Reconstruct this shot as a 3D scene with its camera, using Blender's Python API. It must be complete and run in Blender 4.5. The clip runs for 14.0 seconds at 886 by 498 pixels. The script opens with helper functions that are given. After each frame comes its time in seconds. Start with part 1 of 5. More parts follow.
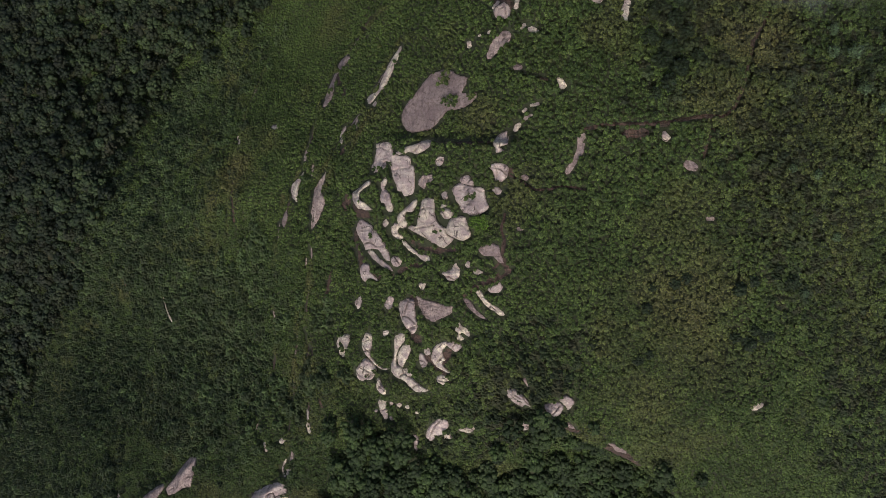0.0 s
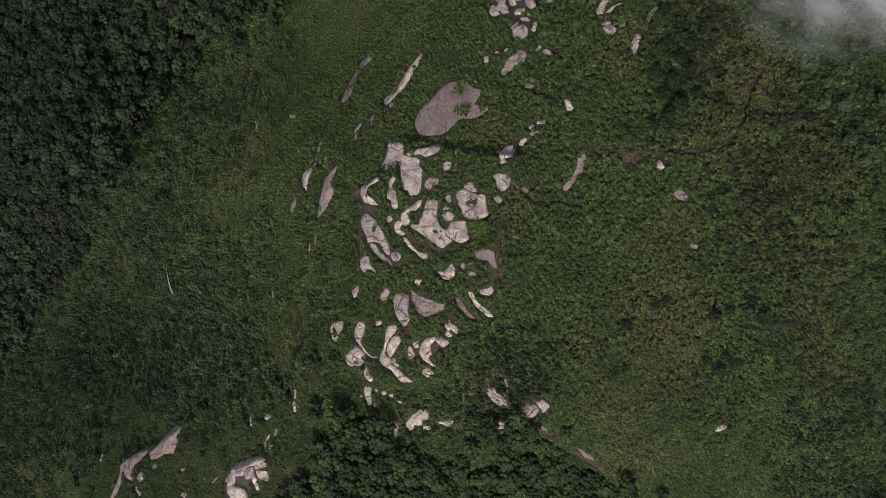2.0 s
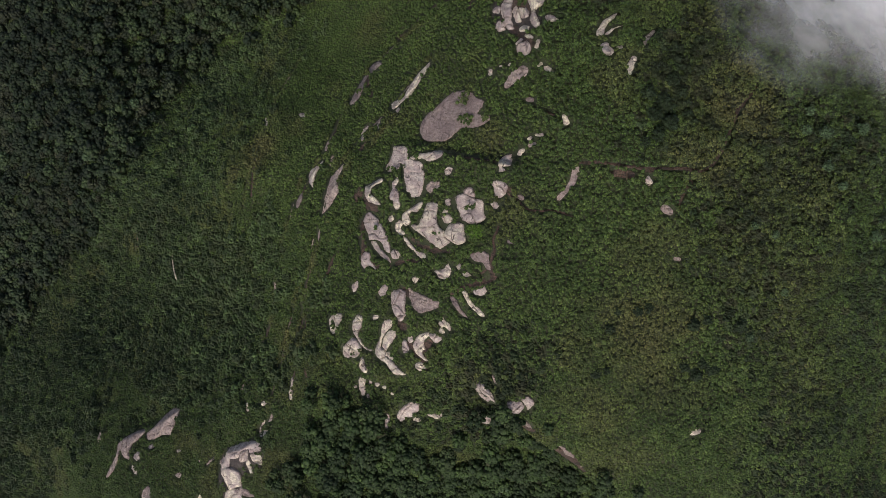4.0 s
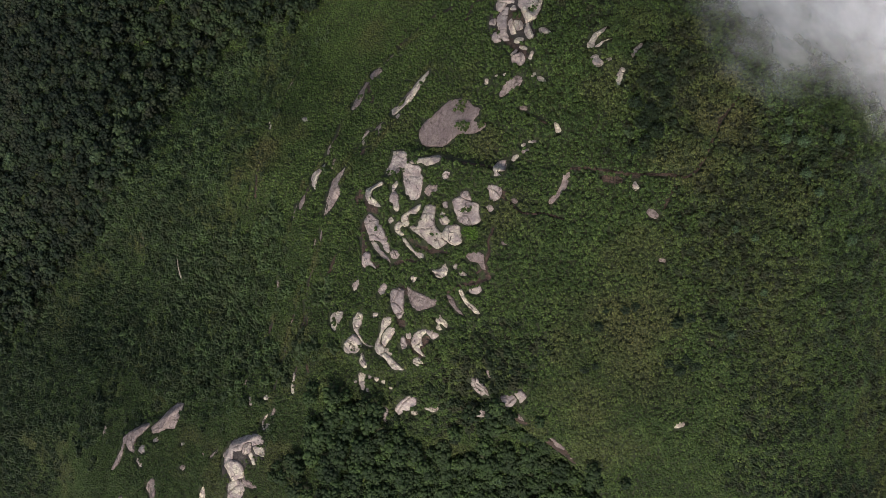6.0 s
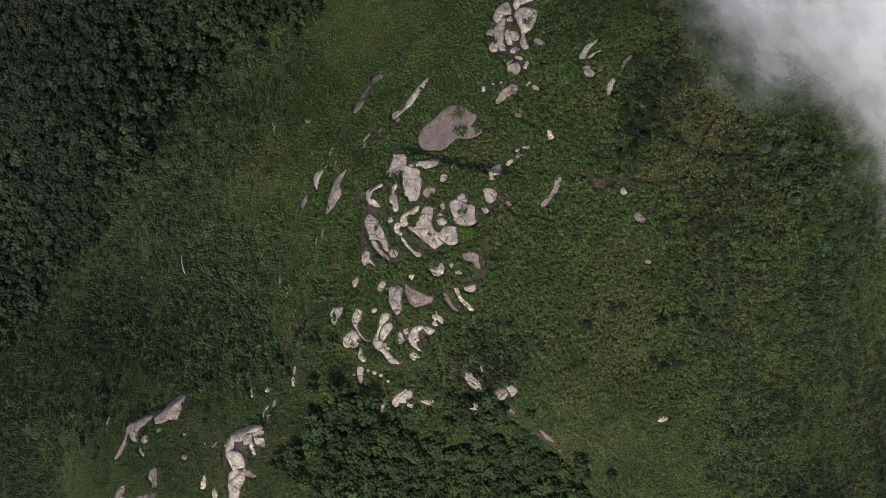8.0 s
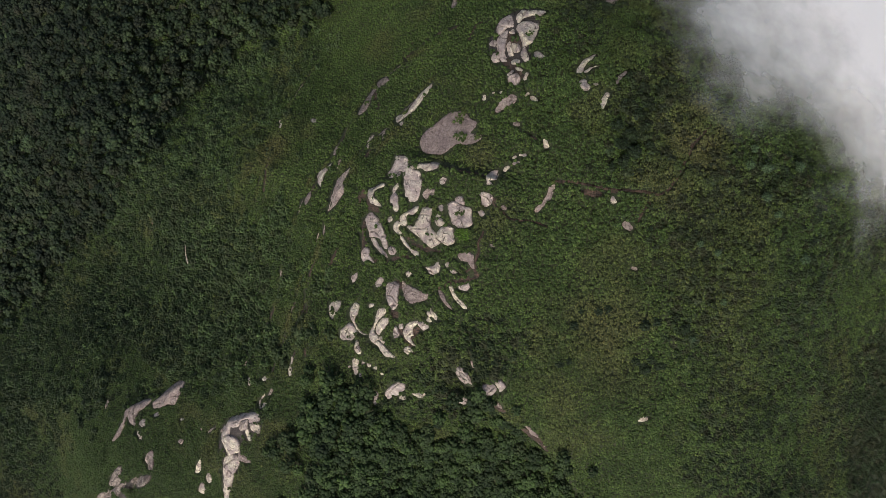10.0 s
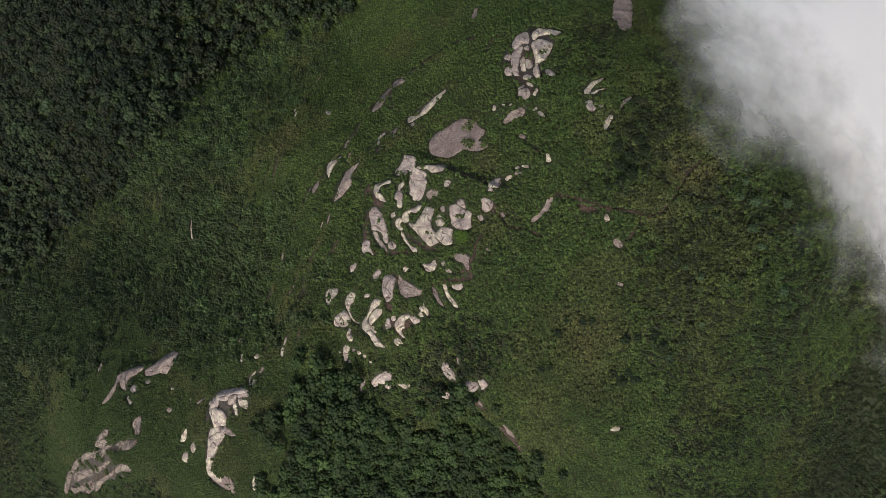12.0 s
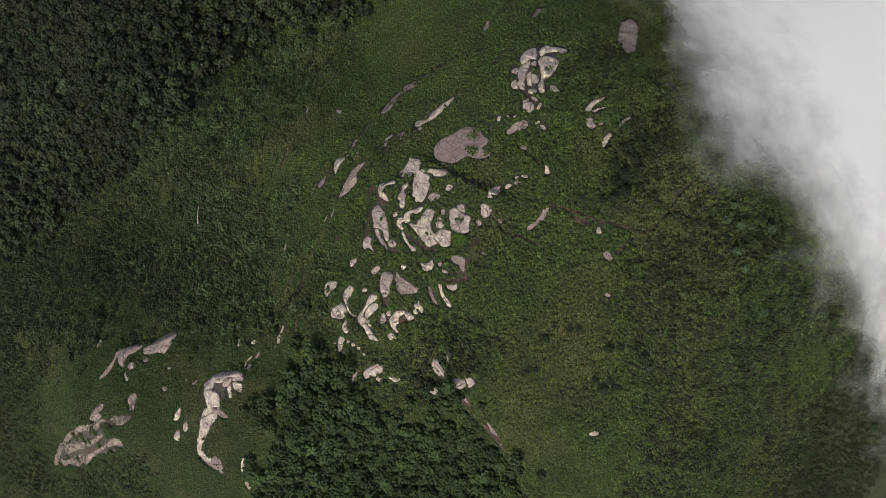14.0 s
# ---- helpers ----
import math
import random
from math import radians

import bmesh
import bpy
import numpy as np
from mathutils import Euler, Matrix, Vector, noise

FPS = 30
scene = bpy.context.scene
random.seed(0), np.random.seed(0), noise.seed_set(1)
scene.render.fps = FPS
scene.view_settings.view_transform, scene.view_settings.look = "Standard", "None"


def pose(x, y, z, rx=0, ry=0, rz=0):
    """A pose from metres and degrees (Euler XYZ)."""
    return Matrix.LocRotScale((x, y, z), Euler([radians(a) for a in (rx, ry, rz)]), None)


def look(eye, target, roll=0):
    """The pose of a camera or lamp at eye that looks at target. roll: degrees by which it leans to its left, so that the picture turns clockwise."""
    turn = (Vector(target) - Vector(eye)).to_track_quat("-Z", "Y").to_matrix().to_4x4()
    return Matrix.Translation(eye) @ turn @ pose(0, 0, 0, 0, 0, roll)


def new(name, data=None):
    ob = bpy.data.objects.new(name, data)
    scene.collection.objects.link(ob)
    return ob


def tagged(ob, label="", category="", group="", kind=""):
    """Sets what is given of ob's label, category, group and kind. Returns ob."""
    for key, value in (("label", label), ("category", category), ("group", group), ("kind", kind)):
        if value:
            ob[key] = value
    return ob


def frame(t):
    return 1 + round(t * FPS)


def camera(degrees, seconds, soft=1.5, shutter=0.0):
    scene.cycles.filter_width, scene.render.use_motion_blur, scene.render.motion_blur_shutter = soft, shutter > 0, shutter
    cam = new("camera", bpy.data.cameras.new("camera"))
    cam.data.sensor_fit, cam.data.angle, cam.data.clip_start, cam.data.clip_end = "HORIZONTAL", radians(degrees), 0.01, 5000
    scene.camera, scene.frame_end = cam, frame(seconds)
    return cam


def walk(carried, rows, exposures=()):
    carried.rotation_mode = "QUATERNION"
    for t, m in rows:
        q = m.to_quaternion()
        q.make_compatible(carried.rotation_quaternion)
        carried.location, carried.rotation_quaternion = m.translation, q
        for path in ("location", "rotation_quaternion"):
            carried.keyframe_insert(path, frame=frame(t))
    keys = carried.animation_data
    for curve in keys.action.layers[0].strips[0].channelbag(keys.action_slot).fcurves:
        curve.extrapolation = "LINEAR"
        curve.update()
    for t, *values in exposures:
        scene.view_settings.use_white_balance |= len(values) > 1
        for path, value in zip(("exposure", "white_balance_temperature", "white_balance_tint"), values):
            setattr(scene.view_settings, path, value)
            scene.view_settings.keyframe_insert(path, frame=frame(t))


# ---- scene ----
# A drone climbs above a granite hilltop, looking down and slowly turning.
cam = camera(68, 14.0, soft=0.72)
PATH = [
    (0.0, pose(-0.00, -0.00, 300.00, -4.553, -1.393, 0.055)),
    (0.5, pose(-0.13, -0.52, 303.12, -4.395, -1.343, 1.265)),
    (1.0, pose(-0.39, -0.79, 306.13, -4.299, -1.325, 2.480)),
    (1.5, pose(-0.58, -0.77, 309.18, -4.302, -1.270, 4.086)),
    (2.0, pose(-0.59, -0.60, 312.22, -4.307, -1.167, 6.113)),
    (2.5, pose(-0.69, -0.53, 315.21, -4.292, -1.129, 7.327)),
    (3.0, pose(-0.65, -0.38, 318.18, -4.269, -1.093, 8.109)),
    (5.5, pose(-0.80, 0.25, 332.98, -4.109, -1.265, 9.260)),
    (6.0, pose(-0.93, 0.42, 335.75, -4.098, -1.316, 9.320)),
    (6.5, pose(-1.06, 0.62, 338.60, -4.093, -1.391, 9.372)),
    (7.0, pose(-1.27, 0.81, 341.46, -4.122, -1.494, 9.441)),
    (7.5, pose(-1.36, 0.99, 344.33, -4.139, -1.543, 9.734)),
    (8.0, pose(-1.48, 1.08, 347.38, -4.137, -1.571, 10.068)),
    (10.5, pose(-1.89, 1.30, 362.35, -4.097, -1.667, 13.356)),
    (11.0, pose(-2.02, 1.35, 365.43, -4.115, -1.612, 14.667)),
    (11.5, pose(-2.14, 1.37, 368.49, -4.141, -1.558, 16.282)),
    (12.0, pose(-2.28, 1.15, 371.59, -4.125, -1.517, 17.921)),
    (12.5, pose(-2.33, 1.09, 374.60, -4.126, -1.464, 19.434)),
    (13.0, pose(-2.33, 1.07, 377.62, -4.096, -1.429, 20.730)),
    (13.5, pose(-2.37, 1.14, 380.70, -4.035, -1.403, 21.432)),
    (14.0, pose(-2.50, 1.15, 383.58, -3.966, -1.417, 21.805)),
]
walk(cam, PATH, [(0.0, 0.50, 6500, 13), (3.0, 0.53, 6500, 11), (7.0, 0.58, 6500, 8), (14.0, 0.63, 6750, 5)])

# ---- light: bright overcast sky, soft high sun ----
SUN_EL, SUN_AZ = 56.0, 190.0
world = bpy.data.worlds.new("overcast_sky")
scene.world = world
world.use_nodes = True
wn = world.node_tree.nodes
wl = world.node_tree.links
wn.clear()
sky = wn.new("ShaderNodeTexSky")
sky.sky_type = "NISHITA"
sky.sun_disc = False
sky.sun_elevation = radians(SUN_EL)
sky.sun_rotation = radians(SUN_AZ)
sky.air_density, sky.dust_density, sky.ozone_density = 1.0, 4.0, 1.0
wb = wn.new("ShaderNodeBackground")
wb.inputs["Strength"].default_value = 0.13
wo = wn.new("ShaderNodeOutputWorld")
wl.new(sky.outputs[0], wb.inputs[0])
wl.new(wb.outputs[0], wo.inputs[0])
sun_data = bpy.data.lights.new("sun", "SUN")
sun_data.energy, sun_data.angle, sun_data.color = 2.0, radians(11), (1.0, 0.95, 0.88)
sun = new("sun", sun_data)
sd = Vector((math.sin(radians(SUN_AZ)) * math.cos(radians(SUN_EL)), math.cos(radians(SUN_AZ)) * math.cos(radians(SUN_EL)), math.sin(radians(SUN_EL))))
sun.matrix_world = look(sd * 600, (0, 0, 0))


# ---- node helpers ----
def shader(name):
    m = bpy.data.materials.new(name)
    m.use_nodes = True
    m.node_tree.nodes.clear()
    return m, m.node_tree.nodes, m.node_tree.links


def noise_node(n, l, vec, scale, detail=4.0, rough=0.55):
    t = n.new("ShaderNodeTexNoise")
    t.inputs["Scale"].default_value, t.inputs["Detail"].default_value, t.inputs["Roughness"].default_value = scale, detail, rough
    l.new(vec, t.inputs["Vector"])
    return t.outputs["Fac"]


def ramp_node(n, l, fac, stops):
    r = n.new("ShaderNodeValToRGB")
    while len(r.color_ramp.elements) < len(stops):
        r.color_ramp.elements.new(0.5)
    for e, (p, c) in zip(r.color_ramp.elements, stops):
        e.position = p
        e.color = (*c, 1) if len(c) == 3 else c
    l.new(fac, r.inputs[0])
    return r.outputs[0]


def mix_node(n, l, fac, a, b, mode="MIX"):
    m = n.new("ShaderNodeMix")
    m.data_type, m.blend_type = "RGBA", mode
    for sock, v in ((m.inputs[0], fac), (m.inputs[6], a), (m.inputs[7], b)):
        if isinstance(v, (int, float)):
            sock.default_value = v
        elif isinstance(v, tuple):
            sock.default_value = (*v, 1)
        else:
            l.new(v, sock)
    return m.outputs[2]


def finish(m, n, l, color, rough=0.9, bump=None, strength=0.5, dist=0.3):
    b = n.new("ShaderNodeBsdfPrincipled")
    l.new(color, b.inputs["Base Color"])
    b.inputs["Roughness"].default_value = rough
    b.inputs["Specular IOR Level"].default_value = 0.25
    if bump is not None:
        k = n.new("ShaderNodeBump")
        k.inputs["Strength"].default_value, k.inputs["Distance"].default_value = strength, dist
        l.new(bump, k.inputs["Height"])
        l.new(k.outputs[0], b.inputs["Normal"])
    o = n.new("ShaderNodeOutputMaterial")
    l.new(b.outputs[0], o.inputs["Surface"])
    return m


def position(n):
    return n.new("ShaderNodeNewGeometry").outputs["Position"]


def ground_material():
    m, n, l = shader("fern_and_soil")
    p = position(n)
    big = noise_node(n, l, p, 0.035, 5)
    mid = noise_node(n, l, p, 0.22, 5, 0.6)
    fine = noise_node(n, l, p, 1.6, 3, 0.7)
    green = ramp_node(n, l, mid, [(0.3, (0.018, 0.021, 0.011)), (0.5, (0.028, 0.033, 0.016)), (0.7, (0.040, 0.044, 0.022))])
    soil = ramp_node(n, l, fine, [(0.3, (0.035, 0.026, 0.015)), (0.7, (0.075, 0.055, 0.032))])
    mask = ramp_node(n, l, big, [(0.62, (0, 0, 0)), (0.76, (0.45, 0.45, 0.45))])
    return finish(m, n, l, mix_node(n, l, mask, green, soil), 0.95, fine, 0.8, 0.6)


def leaf_material(name, dark, base, light, dry, patchy=0.6):
    """Foliage whose hue drifts over the hillside and from plant to plant, with leafy grain, darker in the hollows of
    its relief.
    """
    m, n, l = shader(name)
    p = position(n)
    tint, sere = n.new("ShaderNodeAttribute"), n.new("ShaderNodeAttribute")
    tint.attribute_name, sere.attribute_name = "plant_tint", "plant_dry"
    isl = n.new("ShaderNodeNewGeometry").outputs["Random Per Island"]
    c = ramp_node(n, l, tint.outputs["Fac"], [(0.0, dark), (0.45, base), (0.85, light), (1.0, tuple(1.25 * v for v in light))])
    c = mix_node(n, l, sere.outputs["Fac"], c, dry)
    shade = noise_node(n, l, p, 0.045, 5, 0.6)
    c = mix_node(n, l, ramp_node(n, l, shade, [(0.36, (patchy, patchy, patchy)), (0.50, (0, 0, 0))]), c, dark)
    leafy = ramp_node(n, l, isl, [(0.0, (0.74, 0.74, 0.76)), (1.0, (1.26, 1.26, 1.20))])
    c = mix_node(n, l, 1.0, c, leafy, "MULTIPLY")
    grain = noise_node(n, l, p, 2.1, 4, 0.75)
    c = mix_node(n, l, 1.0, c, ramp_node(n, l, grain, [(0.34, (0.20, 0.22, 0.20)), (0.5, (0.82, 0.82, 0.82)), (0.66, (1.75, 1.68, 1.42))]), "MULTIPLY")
    bump = n.new("ShaderNodeBump")
    bump.inputs["Strength"].default_value, bump.inputs["Distance"].default_value = 0.9, 0.35
    l.new(grain, bump.inputs["Height"])
    b = n.new("ShaderNodeBsdfPrincipled")
    l.new(c, b.inputs["Base Color"])
    l.new(bump.outputs[0], b.inputs["Normal"])
    b.inputs["Roughness"].default_value = 0.6
    b.inputs["Specular IOR Level"].default_value = 0.2
    t = n.new("ShaderNodeBsdfTranslucent")
    l.new(c, t.inputs["Color"])
    x = n.new("ShaderNodeMixShader")
    x.inputs[0].default_value = 0.2
    l.new(b.outputs[0], x.inputs[1])
    l.new(t.outputs[0], x.inputs[2])
    o = n.new("ShaderNodeOutputMaterial")
    l.new(x.outputs[0], o.inputs["Surface"])
    return m


def rock_material(name, cream, mauve, stain, dark):
    """Weathered granite: cream and mauve faces, dark water stains, hairline joints, lichen grain."""
    m, n, l = shader(name)
    p = position(n)
    warp = n.new("ShaderNodeVectorMath")
    warp.operation = "MULTIPLY_ADD"
    wob = n.new("ShaderNodeTexNoise")
    wob.inputs["Scale"].default_value = 0.35
    l.new(p, wob.inputs["Vector"])
    l.new(wob.outputs["Color"], warp.inputs[0])
    warp.inputs[1].default_value = (2.5, 2.5, 2.5)
    l.new(p, warp.inputs[2])
    w = warp.outputs[0]
    big = noise_node(n, l, p, 0.27, 5, 0.68)
    run = n.new("ShaderNodeVectorMath")
    run.operation = "MULTIPLY"
    run.inputs[1].default_value = (0.35, 1.5, 0.8)
    l.new(w, run.inputs[0])
    mid = noise_node(n, l, run.outputs[0], 0.85, 6, 0.72)
    fine = noise_node(n, l, p, 3.0, 5, 0.75)
    c = ramp_node(n, l, big, [(0.43, mauve), (0.50, tuple(0.5 * (u + v) for u, v in zip(cream, mauve))), (0.57, cream)])
    rnd = n.new("ShaderNodeObjectInfo").outputs["Random"]
    c = mix_node(n, l, 1.0, c, ramp_node(n, l, rnd, [(0.0, (0.74, 0.72, 0.73)), (1.0, (1.10, 1.09, 1.05))]), "MULTIPLY")
    c = mix_node(n, l, ramp_node(n, l, mid, [(0.50, (0, 0, 0)), (0.60, (0.8, 0.8, 0.8))]), c, stain)
    c = mix_node(n, l, ramp_node(n, l, fine, [(0.55, (0, 0, 0)), (0.66, (0.75, 0.75, 0.75))]), c, dark)
    v = n.new("ShaderNodeTexVoronoi")
    v.feature = "DISTANCE_TO_EDGE"
    v.inputs["Scale"].default_value = 0.22
    l.new(w, v.inputs["Vector"])
    crack = ramp_node(n, l, v.outputs["Distance"], [(0.0, (1, 1, 1)), (0.03, (0.9, 0.9, 0.9)), (0.048, (0, 0, 0))])
    c = mix_node(n, l, mix_node(n, l, 1.0, crack, ramp_node(n, l, noise_node(n, l, p, 0.3, 3), [(0.53, (0, 0, 0)), (0.60, (1, 1, 1))]), "MULTIPLY"), c, dark)
    # thin seams between the peeling sheets
    seam = n.new("ShaderNodeTexWave")
    seam.wave_profile = "SAW"
    seam.inputs["Scale"].default_value, seam.inputs["Distortion"].default_value = 0.16, 7.0
    seam.inputs["Detail"].default_value, seam.inputs["Detail Scale"].default_value = 3.0, 0.7
    l.new(w, seam.inputs["Vector"])
    c = mix_node(n, l, ramp_node(n, l, seam.outputs["Fac"], [(0.0, (0.75, 0.75, 0.75)), (0.10, (0.45, 0.45, 0.45)), (0.2, (0, 0, 0))]), c, stain)
    relief = n.new("ShaderNodeMath")
    relief.operation = "ADD"
    l.new(mid, relief.inputs[0])
    l.new(fine, relief.inputs[1])
    return finish(m, n, l, c, 0.85, relief.outputs[0], 0.9, 0.7)


MAT_GROUND = ground_material()
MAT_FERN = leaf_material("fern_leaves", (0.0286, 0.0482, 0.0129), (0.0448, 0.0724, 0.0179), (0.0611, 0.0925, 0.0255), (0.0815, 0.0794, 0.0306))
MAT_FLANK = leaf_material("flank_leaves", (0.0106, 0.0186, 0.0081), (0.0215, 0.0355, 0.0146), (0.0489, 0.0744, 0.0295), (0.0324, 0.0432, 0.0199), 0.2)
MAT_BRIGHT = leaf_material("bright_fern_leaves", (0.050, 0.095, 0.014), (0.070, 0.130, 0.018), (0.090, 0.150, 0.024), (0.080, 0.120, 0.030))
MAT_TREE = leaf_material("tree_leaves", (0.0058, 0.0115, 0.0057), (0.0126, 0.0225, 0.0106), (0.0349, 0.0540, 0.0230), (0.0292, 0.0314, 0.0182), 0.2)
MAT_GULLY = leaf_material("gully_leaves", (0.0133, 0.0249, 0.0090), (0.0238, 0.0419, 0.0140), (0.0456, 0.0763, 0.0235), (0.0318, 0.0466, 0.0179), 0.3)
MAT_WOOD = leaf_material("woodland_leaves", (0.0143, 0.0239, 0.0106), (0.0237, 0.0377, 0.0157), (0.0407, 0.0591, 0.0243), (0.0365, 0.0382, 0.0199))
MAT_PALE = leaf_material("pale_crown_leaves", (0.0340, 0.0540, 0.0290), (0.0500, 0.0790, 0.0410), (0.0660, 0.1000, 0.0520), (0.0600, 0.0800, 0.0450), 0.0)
MAT_ROCK = rock_material("pale_granite", (0.64, 0.57, 0.445), (0.35, 0.28, 0.265), (0.29, 0.24, 0.215), (0.08, 0.062, 0.054))
MAT_PINK = rock_material("mauve_granite", (0.50, 0.425, 0.375), (0.32, 0.256, 0.248), (0.29, 0.23, 0.215), (0.10, 0.078, 0.070))
MAT_SLAB = rock_material("pinkish_granite", (0.34, 0.272, 0.245), (0.25, 0.192, 0.182), (0.125, 0.095, 0.087), (0.10, 0.075, 0.066))
# dark streaks, deepened to hold the shadows of the tall blocks too
MAT_STREAKED = rock_material("streaked_granite", (0.33, 0.272, 0.235), (0.125, 0.097, 0.09), (0.062, 0.049, 0.044), (0.03, 0.024, 0.021))
# granite darkened to carry the shade of the gaps between boulders
MAT_CREVICE_SHADE = rock_material("crevice_shade_granite", (0.075, 0.062, 0.057), (0.052, 0.043, 0.040), (0.032, 0.026, 0.024), (0.018, 0.015, 0.013))
MAT_SOIL = rock_material("red_brown_earth", (0.098, 0.062, 0.048), (0.060, 0.039, 0.031), (0.034, 0.025, 0.020), (0.018, 0.014, 0.010))
MAT_BARK = rock_material("bark", (0.14, 0.11, 0.085), (0.09, 0.07, 0.055), (0.06, 0.048, 0.04), (0.03, 0.024, 0.02))


# ---- landform ----
# TERRAIN-BEGIN
VALLEY = -250.0
HILLS = []


def hill(x, y, radius, rise):
    HILLS.append((x, y, radius, rise))


hill(180, -90, 300, 432)
hill(60, 60, 45, 22)
hill(300, -390, 180, -101)
hill(-180, -90, 45, -36)
hill(245, -40, 70, -40)
hill(-150, 60, 45, -42)
hill(60, -150, 45, -59)
hill(-280, 100, 70, 36)
hill(-270, -120, 45, -14)
hill(-150, -210, 45, 35)
hill(30, -30, 45, 10)
hill(390, 330, 180, 62)
hill(-330, 330, 180, 52)
hill(390, -30, 180, -117)
hill(30, -390, 180, -96)
hill(-60, 90, 45, -61)
hill(-90, -60, 45, -23)
hill(-420, 150, 180, -42)
hill(-30, -180, 45, 16)
hill(0, 90, 45, 34)
hill(150, 30, 45, 19)
hill(210, 330, 180, -45)

LEDGES = []


def ledge(drop, width, *pts):
    """A short scarp along a line, high on the left of its run."""
    LEDGES.append((drop, width, pts))


ledge(5.0, 9, (21, 17), (6, 18), (-9, 20))
ledge(3.0, 10, (-10, 57), (-21, 39), (-35, 23), (-44, 8), (-46, -11))
ledge(3.0, 10, (-16, 79), (-35, 61), (-46, 38), (-55, 8), (-62, -17))
ledge(2.5, 9, (-49, -38), (-50, -49), (-50, -67), (-52, -85))
ledge(4.5, 9, (-22, 6), (-27, 1), (-27, -14), (-25, -31))
ledge(4.5, 9, (-35, -53), (-26, -70), (-12, -76), (7, -67))
ledge(9.0, 16, (33, -69), (47, -79), (62, -88), (83, -103), (97, -115))
ledge(2.6, 7, (-14, 75), (-27, 68), (-39, 59), (-47, 39), (-53, 16))
ledge(2.6, 7, (-46, 11), (-49, -12), (-47, -28), (-50, -47), (-47, -67), (-50, -92))
ledge(2.6, 8, (-62, 0), (-64, -19), (-68, -42), (-66, -63), (-73, -90))
ledge(3.0, 8, (-86, 68), (-92, 46), (-92, 36), (-94, 13), (-92, -8), (-94, -21))
ledge(2.2, 6, (-30, 24), (-37, 13), (-41, 4))
ledge(2.2, 6, (-20, 33), (-27, 23), (-32, 15))
ledge(2.4, 7, (-54, -50), (-57, -73), (-59, -91), (-61, -108))
ledge(5.0, 9, (-113, -127), (-131, -145), (-156, -161), (-158, -185))
ledge(5.0, 8, (-62, -122), (-80, -136), (-84, -154), (-79, -172))


# the scarps that run down the western flank
FLANK_LEDGES = LEDGES[1:4] + LEDGES[7:14]


def lattice(ix, iy, seed):
    h = np.sin(ix * 127.1 + iy * 311.7 + seed * 74.7) * 43758.5453
    return h - np.floor(h)


def value_noise(x, y, seed):
    ix, iy = np.floor(x), np.floor(y)
    fx, fy = x - ix, y - iy
    fx, fy = fx * fx * (3 - 2 * fx), fy * fy * (3 - 2 * fy)
    a = lattice(ix, iy, seed) * (1 - fx) + lattice(ix + 1, iy, seed) * fx
    b = lattice(ix, iy + 1, seed) * (1 - fx) + lattice(ix + 1, iy + 1, seed) * fx
    return a * (1 - fy) + b * fy - 0.5


def height(x, y):
    """The ground's height at x, y (numbers or arrays)."""
    x, y = np.asarray(x, float), np.asarray(y, float)
    z = np.full(np.broadcast(x, y).shape, VALLEY)
    for hx, hy, r, rise in HILLS:
        z = z + rise * np.exp(-((x - hx) ** 2 + (y - hy) ** 2) / (2 * r * r))
    z = z + 6.0 * value_noise(x / 38, y / 38, 1) + 3.0 * value_noise(x / 15, y / 15, 2) + 1.2 * value_noise(x / 5.5, y / 5.5, 3)
    # long folds down the western flank
    u, v = 0.93 * x - 0.36 * y, 0.36 * x + 0.93 * y
    flank = np.exp(-(((u + 62) / 42) ** 4))
    z = z + flank * (5.0 * value_noise(u / 6.0, v / 48, 6) + 2.4 * value_noise(u / 2.8, v / 26, 7))
    for drop, width, pts in LEDGES:
        best = np.full(z.shape, 1e9)
        side = np.zeros(z.shape)
        for (x0, y0), (x1, y1) in zip(pts, pts[1:]):
            dx, dy = x1 - x0, y1 - y0
            t = np.clip(((x - x0) * dx + (y - y0) * dy) / (dx * dx + dy * dy), 0, 1)
            d = np.hypot(x - x0 - t * dx, y - y0 - t * dy)
            cross = (dx * (y - y0) - dy * (x - x0)) / np.hypot(dx, dy)
            nearer = d < best
            best = np.where(nearer, d, best)
            side = np.where(nearer, cross, side)
        z = z + 0.5 * drop * np.tanh(side / 0.9) * np.exp(-(best / width) ** 2)
    far = np.clip((np.hypot(x, y) - 600) / 900, 0, 1)
    return z + far * (150 * value_noise(x / 420, y / 420, 4) + 60 * value_noise(x / 160, y / 160, 5))
# TERRAIN-END


def mesh_from(name, verts, faces, material, smooth=True):
    """A mesh from arrays of vertices and of quads or triangles."""
    faces = np.asarray(faces, np.int32)
    me = bpy.data.meshes.new(name)
    me.vertices.add(len(verts))
    me.vertices.foreach_set("co", np.asarray(verts, np.float32).ravel())
    k = faces.shape[1]
    me.loops.add(faces.size)
    me.loops.foreach_set("vertex_index", faces.ravel())
    me.polygons.add(len(faces))
    me.polygons.foreach_set("loop_start", np.arange(len(faces), dtype=np.int32) * k)
    me.polygons.foreach_set("loop_total", np.full(len(faces), k, np.int32))
    me.polygons.foreach_set("use_smooth", np.full(len(faces), smooth, bool))
    me.materials.append(material)
    me.update(calc_edges=True)
    me.validate()
    return me


def grid_faces(nx, ny):
    i, j = np.meshgrid(np.arange(nx - 1), np.arange(ny - 1))
    a = (j * nx + i).ravel()
    return np.stack([a, a + 1, a + nx + 1, a + nx], 1)


